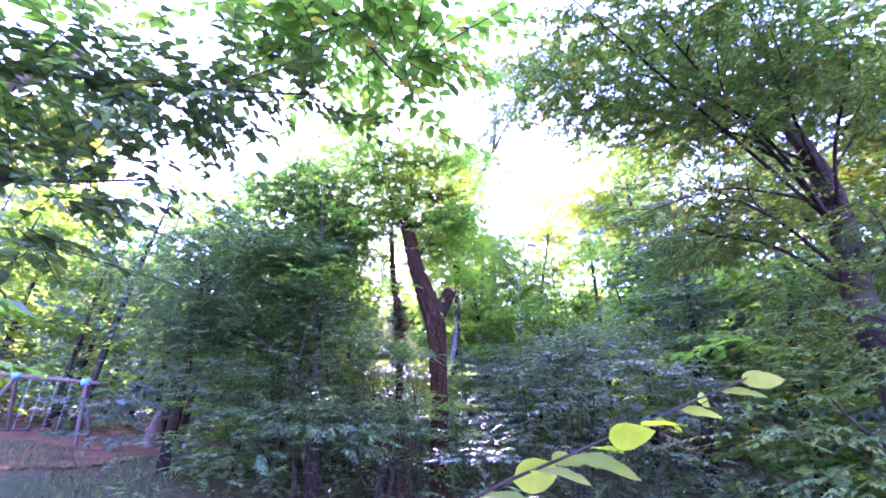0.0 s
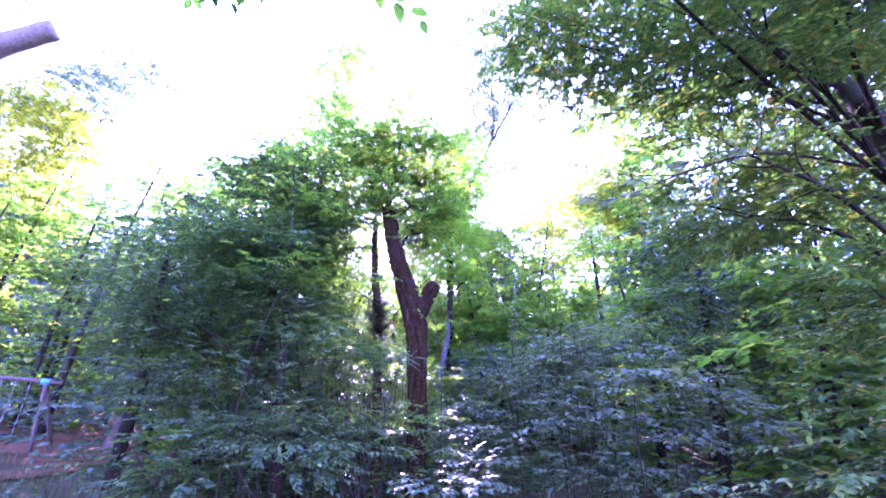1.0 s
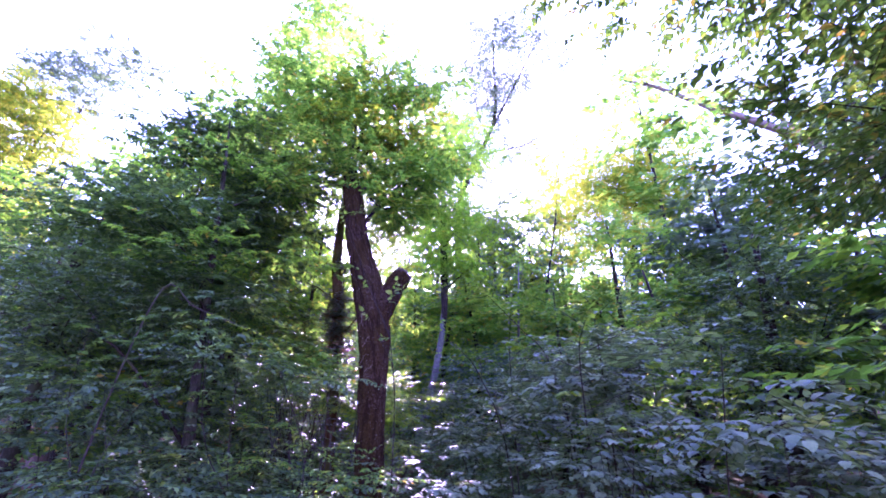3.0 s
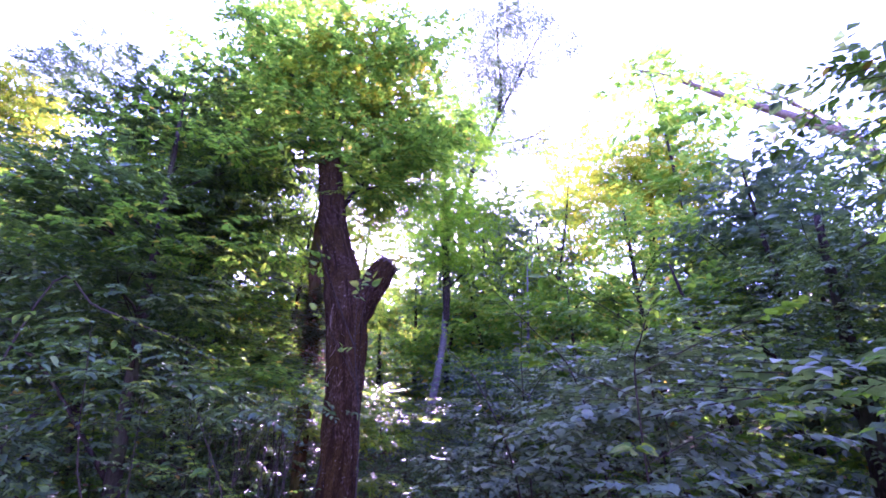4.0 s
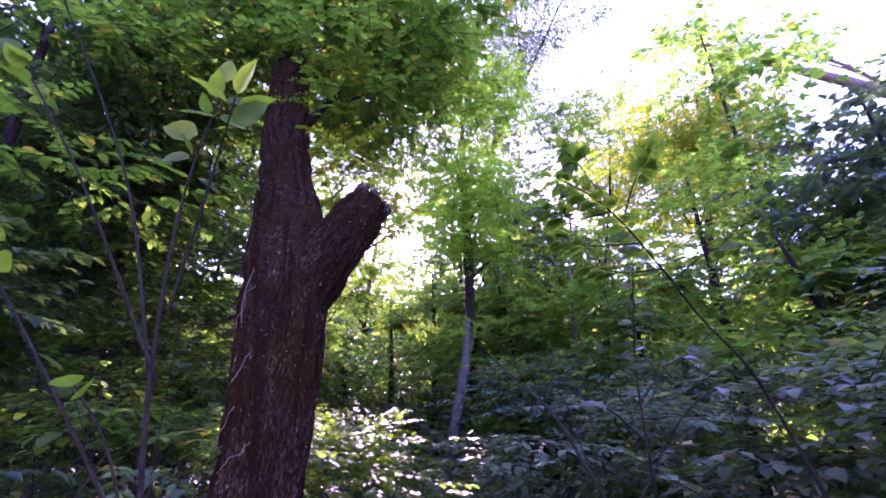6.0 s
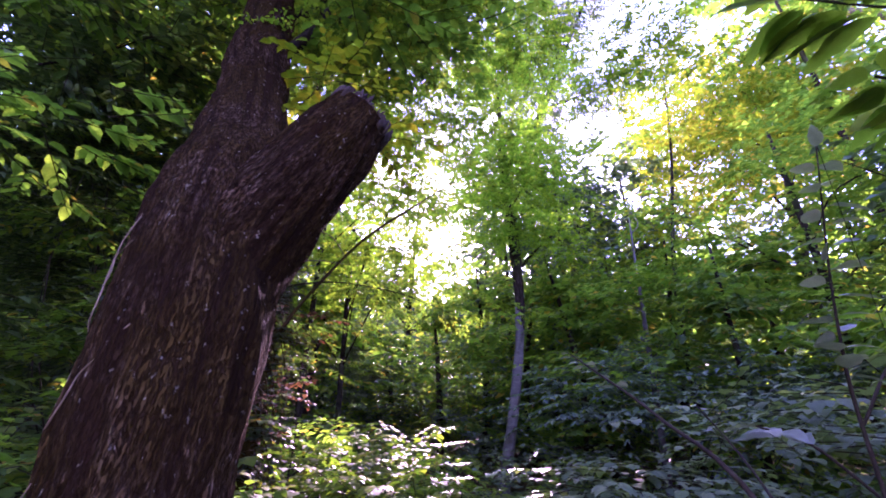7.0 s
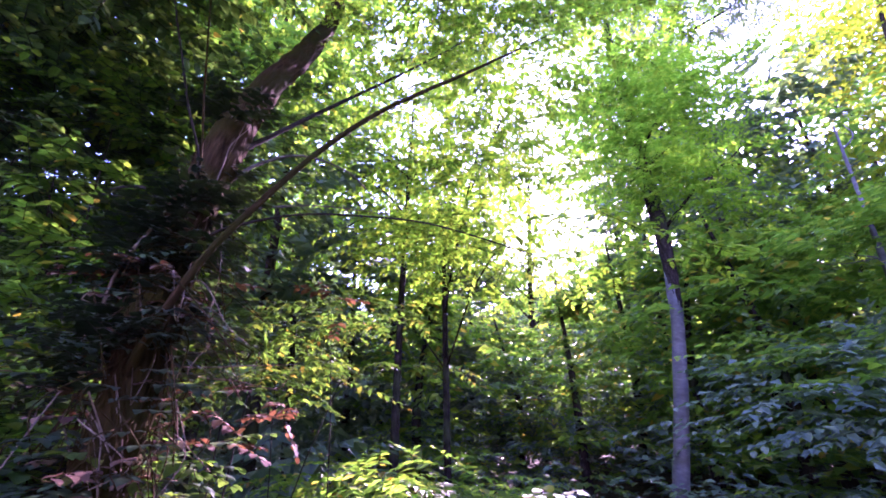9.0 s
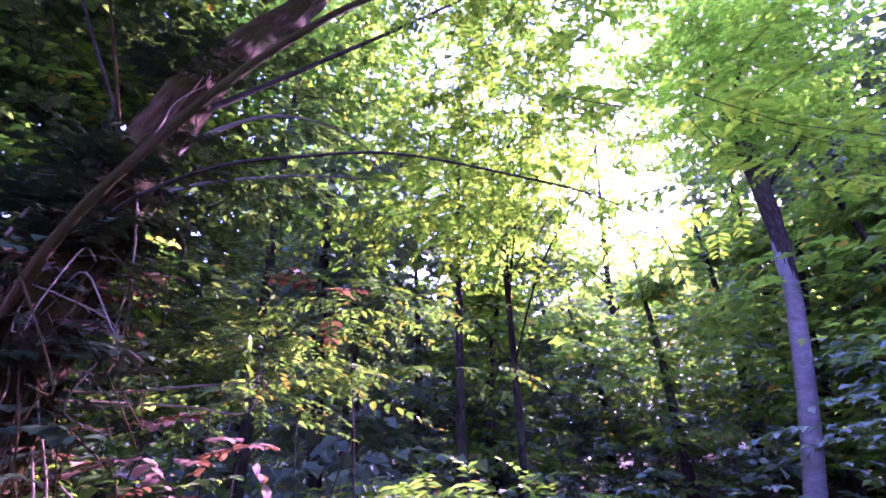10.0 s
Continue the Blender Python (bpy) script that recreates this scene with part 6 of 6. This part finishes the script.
gz = ground_z(gp[:, 0], gp[:, 1]) + 0.02
n = len(gp)
lv = (np.stack([gp[:, 0], gp[:, 1], gz], 1), unit(g.normal(0, 0.35, (n, 3)) + UP), unit(g.normal(0, 1, (n, 3)) * np.array([1, 1, 0.1])), g.uniform(0.06, 0.16, n), np.full(n, 0.14))
tagged(put("grass", mesh_np("grass", *leaf_arrays(*lv)), M_GRASS), "thin patchy grass on the earth", "grass", kind="stuff")


# ---- single sprigs close to the way, leaf by leaf ----
def blade_mesh(name, width, fold, curl, material):
    """A pointed oval blade one unit long, folded along the midrib, with a wavy margin."""
    nu, nv = 9, 5
    V = []
    for i in range(nu):
        u = i / (nu - 1)
        w = width * 0.5 * math.sin(math.pi * min(1.0, u ** 0.8)) ** 0.75 * (1 - 0.25 * u) + 0.004
        for j in range(nv):
            v = j / (nv - 1) * 2 - 1
            V.append((u, v * w * (1 + 0.05 * math.sin(u * 26)), abs(v) * w * fold - curl * u * u + 0.012 * math.sin(u * 15 + v * 2)))
    Q = [(i * nv + j, i * nv + j + 1, (i + 1) * nv + j + 1, (i + 1) * nv + j) for i in range(nu - 1) for j in range(nv - 1)]
    me = mesh_np(name, V, Q)
    me.materials.append(material)
    return me


BLADES = [blade_mesh("leaf_fresh", 0.55, 0.25, 0.16, M_BLADE), blade_mesh("leaf_fresh_broad", 0.68, 0.18, 0.1, M_BLADE)]
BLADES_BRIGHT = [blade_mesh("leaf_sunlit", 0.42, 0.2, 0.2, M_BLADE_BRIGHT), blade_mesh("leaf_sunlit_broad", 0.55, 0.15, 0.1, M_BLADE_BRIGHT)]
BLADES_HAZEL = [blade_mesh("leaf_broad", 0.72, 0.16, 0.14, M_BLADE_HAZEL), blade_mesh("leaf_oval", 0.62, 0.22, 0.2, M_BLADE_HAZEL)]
BLADES_PINNATE = [blade_mesh("leaflet", 0.46, 0.12, 0.06, M_BLADE)]


def set_leaf(parent, me, at, axis, normal, size, name="leaf"):
    ax = Vector(axis).normalized()
    sd = Vector(normal).cross(ax).normalized()
    m = Matrix((ax, sd, ax.cross(sd))).transposed().to_4x4()
    ob = new(name, me)
    ob.parent = parent
    ob.matrix_basis = Matrix.Translation(Vector(at)) @ m @ Matrix.Diagonal((size, size, size, 1))
    return ob


def sprig(name, label, stem, leaves, size, blades, seed, start=0.15, angle=58, shoots=(), bark=None, upright=1.0, facing=None):
    """A stem with shoots, every leaf a piece of its own."""
    r = np.random.default_rng(seed)
    ob = thing(name, label, "sapling")
    for k, (pts, cnt) in enumerate([(stem, leaves), *shoots]):
        limb("stem" if k == 0 else "shoot", pts, bark or M_TWIG, ob, "", 30, 7)
        c = spline(pts, 100)[:, :3]
        for i in range(cnt):
            f = start + (1 - start) * (i + 0.6) / cnt
            q = min(int(f * 99), 98)
            d = unit(c[q + 1] - c[q])
            sd = unit(np.cross(d, UP) + r.normal(0, 0.12, 3)) * (1 if i % 2 else -1)
            a = math.radians(angle) * r.uniform(0.75, 1.2) * (1.0 if i < cnt - 1 else 0.1)
            ax = d * math.cos(a) + sd * math.sin(a) - UP * r.uniform(0.05, 0.35)
            ax = unit(ax * np.array([1, 1, 0.55 if upright else 1.0]))
            set_leaf(ob, blades[int(r.integers(len(blades)))], c[q] + ax * 0.012, ax, unit((UP if facing is None else np.array(facing)) + r.normal(0, 0.28 if facing is None else 0.5, 3)), size * r.uniform(0.6, 1.15) * (1.05 - 0.3 * f))
    return ob


# Sunlight on this twig is painted by the brighter blades.
sprig("leafy_twig", "low twig with leaves painted sunlit yellow-green, reaching over the way",
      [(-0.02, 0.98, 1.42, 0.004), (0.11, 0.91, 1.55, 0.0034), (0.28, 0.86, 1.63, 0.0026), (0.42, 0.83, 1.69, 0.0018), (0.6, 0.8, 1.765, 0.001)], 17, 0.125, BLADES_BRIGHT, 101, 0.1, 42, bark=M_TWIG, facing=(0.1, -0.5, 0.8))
sprig("round_leaved_sapling", "slender sapling with round leaves and a bare lower stem",
      [(0.74, 7.15, 0.3, 0.007), (0.70, 7.12, 1.9, 0.0055), (0.68, 7.1, 2.7, 0.0045), (0.61, 7.08, 3.2, 0.0035), (0.6, 7.06, 3.5, 0.0024), (0.63, 7.05, 3.75, 0.0012)], 12, 0.078, BLADES[1:], 102, 0.82, 60,
      [([(0.61, 7.08, 3.2, 0.003), (0.42, 7.13, 3.6, 0.0026), (0.241, 6.997, 4.01, 0.002), (0.138, 6.892, 4.261, 0.0016), (0.022, 6.787, 4.512, 0.001)], 13), ([(0.66, 7.09, 2.95, 0.003), (0.52, 7.0, 3.2, 0.002), (0.36, 6.95, 3.42, 0.001)], 7), ([(0.62, 7.08, 3.2, 0.003), (0.47, 7.0, 3.5, 0.002), (0.33, 6.95, 3.72, 0.001)], 8), ([(0.66, 7.1, 2.9, 0.003), (0.6, 7.05, 3.1, 0.002), (0.55, 7.0, 3.2, 0.001)], 5), ([(0.61, 7.08, 3.3, 0.003), (0.66, 7.03, 3.5, 0.002), (0.7, 6.98, 3.65, 0.001)], 5)], facing=(0.1, -0.8, 0.6), upright=0)
sprig("hazel_sapling", "hazel sapling with tiers of broad grey-green leaves",
      [(2.25, 6.75, 0.3, 0.0066), (2.2, 6.6, 2.0, 0.0055), (2.12, 6.42, 2.95, 0.0044), (2.1, 6.25, 3.15, 0.0033), (2.16, 6.2, 3.32, 0.0017)], 18, 0.105, BLADES, 103, 0.8, 60,
      [([(2.1, 6.25, 3.2, 0.0028), (1.9, 6.3, 3.35, 0.0022), (1.68, 6.35, 3.48, 0.0011)], 20), ([(2.12, 6.4, 3.0, 0.0028), (2.4, 6.2, 3.15, 0.0022), (2.75, 6.05, 3.3, 0.0011)], 23), ([(2.13, 6.45, 2.9, 0.0028), (1.9, 6.5, 3.0, 0.0022), (1.6, 6.5, 3.1, 0.0011)], 20),
       ([(2.14, 6.5, 2.8, 0.0028), (2.3, 6.2, 2.85, 0.0022), (2.5, 5.95, 2.9, 0.0011)], 23), ([(2.15, 6.5, 2.7, 0.0028), (2.0, 6.15, 2.7, 0.0022), (1.85, 5.9, 2.68, 0.0011)], 23), ([(2.16, 6.5, 2.6, 0.0028), (2.5, 6.5, 2.75, 0.0022), (2.9, 6.4, 2.85, 0.0011)], 23)], facing=(0.05, -0.45, 0.85))
sprig("hazel_sapling", "arching hazel shoot with leaves painted grey as if shining",
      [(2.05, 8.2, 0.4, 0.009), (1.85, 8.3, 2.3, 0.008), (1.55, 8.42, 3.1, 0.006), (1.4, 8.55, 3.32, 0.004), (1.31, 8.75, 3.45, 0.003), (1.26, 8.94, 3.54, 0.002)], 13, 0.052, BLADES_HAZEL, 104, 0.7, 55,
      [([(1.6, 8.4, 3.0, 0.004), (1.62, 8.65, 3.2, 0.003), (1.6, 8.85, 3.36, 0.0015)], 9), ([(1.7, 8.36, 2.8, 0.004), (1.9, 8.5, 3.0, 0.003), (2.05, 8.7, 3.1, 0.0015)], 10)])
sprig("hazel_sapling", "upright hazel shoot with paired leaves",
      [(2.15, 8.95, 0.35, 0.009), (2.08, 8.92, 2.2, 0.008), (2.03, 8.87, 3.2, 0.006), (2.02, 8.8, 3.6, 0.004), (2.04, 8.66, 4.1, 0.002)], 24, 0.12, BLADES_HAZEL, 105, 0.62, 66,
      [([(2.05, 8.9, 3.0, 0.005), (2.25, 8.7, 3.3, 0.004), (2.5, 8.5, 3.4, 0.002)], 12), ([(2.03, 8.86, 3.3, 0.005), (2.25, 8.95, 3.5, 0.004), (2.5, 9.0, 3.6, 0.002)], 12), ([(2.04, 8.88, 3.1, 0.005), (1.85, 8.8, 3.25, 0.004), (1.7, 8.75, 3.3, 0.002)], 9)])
sprig("drooping_twig", "pale drooping twig with small green leaves over the shaded hollow",
      [(-2.092, 7.464, 0.3, 0.011), (-2.042, 7.414, 2.0, 0.01), (-1.742, 7.364, 3.643, 0.0080), (-1.395, 7.413, 3.522, 0.0070), (-1.013, 7.469, 3.386, 0.0050), (-0.735, 7.563, 3.289, 0.0040), (-0.515, 7.680, 3.137, 0.0020)], 26, 0.075, BLADES, 108, 0.55, 62, facing=(0.2, -0.4, 0.8))
sprig("hazel_sapling", "young hazel with broad fresh green leaves",
      [(2.75, 7.5, 0.3, 0.009), (2.72, 7.45, 1.8, 0.008), (2.68, 7.429, 2.878, 0.007), (2.547, 7.143, 3.304, 0.005), (2.47, 6.99, 3.541, 0.003), (2.333, 6.893, 3.642, 0.0015)], 14, 0.088, BLADES, 109, 0.72, 58,
      [([(2.53, 7.1, 3.34, 0.003), (2.249, 6.976, 3.44, 0.002), (2.006, 6.912, 3.461, 0.001)], 13), ([(2.5, 7.05, 3.45, 0.003), (2.637, 6.918, 3.586, 0.002), (2.777, 6.831, 3.667, 0.001)], 9), ([(2.6, 7.25, 3.15, 0.003), (2.252, 7.051, 3.26, 0.002), (1.992, 7.047, 3.266, 0.001)], 13), ([(2.58, 7.2, 3.2, 0.003), (2.73, 7.076, 3.338, 0.002), (2.944, 7.009, 3.371, 0.001)], 9)], facing=(0.0, -0.45, 0.85))
sprig("arching_sapling", "tall sapling arching in over the way with a leafy spray",
      [(2.75, 8.5, 0.35, 0.012), (2.65, 8.4, 2.2, 0.010), (2.42, 8.43, 3.25, 0.0065), (2.028, 8.138, 3.568, 0.0048), (1.823, 7.944, 3.696, 0.0040), (1.646, 7.799, 3.814, 0.0033), (1.524, 7.739, 3.892, 0.0030), (1.403, 7.710, 3.948, 0.0015)], 46, 0.098, BLADES, 106, 0.55, 60,
      [([(1.646, 7.799, 3.814, 0.0030), (1.691, 7.744, 3.951, 0.0020), (1.744, 7.702, 4.056, 0.0010)], 18), ([(1.716, 7.858, 3.761, 0.0030), (1.537, 7.808, 3.730, 0.0020), (1.415, 7.793, 3.751, 0.0010)], 22), ([(1.823, 7.944, 3.696, 0.0030), (1.667, 7.896, 3.665, 0.0020), (1.513, 7.852, 3.675, 0.0010)], 22), ([(1.601, 7.783, 3.847, 0.0030), (1.477, 7.770, 3.815, 0.0020), (1.363, 7.750, 3.849, 0.0010)], 20), ([(1.869, 7.982, 3.662, 0.0030), (2.027, 7.974, 3.777, 0.0020), (2.171, 8.001, 3.807, 0.0010)], 18), ([(1.609, 7.778, 3.862, 0.0030), (1.513, 7.746, 4.003, 0.0020), (1.460, 7.740, 4.090, 0.0010)], 18)], facing=(0.0, -0.35, 0.92))
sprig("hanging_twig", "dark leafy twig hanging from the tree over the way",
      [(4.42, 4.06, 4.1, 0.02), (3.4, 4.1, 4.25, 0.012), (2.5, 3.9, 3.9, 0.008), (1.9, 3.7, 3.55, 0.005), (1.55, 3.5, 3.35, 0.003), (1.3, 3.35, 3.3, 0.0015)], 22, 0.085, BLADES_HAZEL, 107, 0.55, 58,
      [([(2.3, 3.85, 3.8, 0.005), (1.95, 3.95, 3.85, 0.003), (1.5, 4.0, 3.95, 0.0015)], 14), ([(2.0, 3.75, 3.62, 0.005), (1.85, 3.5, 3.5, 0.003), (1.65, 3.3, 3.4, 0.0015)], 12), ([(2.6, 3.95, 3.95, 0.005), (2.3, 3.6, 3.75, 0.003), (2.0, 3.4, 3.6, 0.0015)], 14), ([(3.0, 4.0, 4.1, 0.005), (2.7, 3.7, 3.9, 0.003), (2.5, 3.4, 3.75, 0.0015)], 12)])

# the hanging compound leaf at the end of the long bough
hang = thing("hanging_leaf_spray", "hanging compound leaf lit yellow-green at the bough's end", "branch")
for k, (ox, oy, oz, dx, dy) in enumerate([(0.747, 10.824, 4.065, 0.01, 0.03), (0.462, 10.757, 4.197, -0.04, 0.0), (0.565, 10.789, 4.144, 0.04, 0.02), (0.657, 10.807, 4.107, 0.03, 0.05), (0.31, 10.786, 4.188, -0.05, 0.05), (0.525, 10.823, 4.285, 0.04, -0.02)]):
    pts = [(ox - dx, oy - dy, oz + 0.03, 0.0014), (ox, oy, oz, 0.0012), (ox + dx * 0.8, oy + dy * 0.8, oz - 0.05, 0.001), (ox + dx * 1.3, oy + dy * 1.3, oz - 0.1, 0.0006)]
    limb("leaf_stalk", pts, M_TWIG, hang, "", 10, 5)
    cc = spline(pts, 40)[:, :3]
    rr = np.random.default_rng(200 + k)
    for i in range(13):
        q = 6 + int(i / 13 * 32)
        d = unit(cc[q + 1] - cc[q]) if q < 39 else unit(cc[q] - cc[q - 1])
        sd = unit(np.cross(d, np.array([0.3, 1.0, 0.1]))) * (1 if i % 2 else -1)
        ax = unit(d * 0.55 + sd) if i < 12 else d
        set_leaf(hang, BLADES_PINNATE[0], cc[q], ax, unit(np.array([0.2, -1.0, 0.4]) + rr.normal(0, 0.25, 3)), 0.03 * rr.uniform(0.8, 1.15), "leaflet")
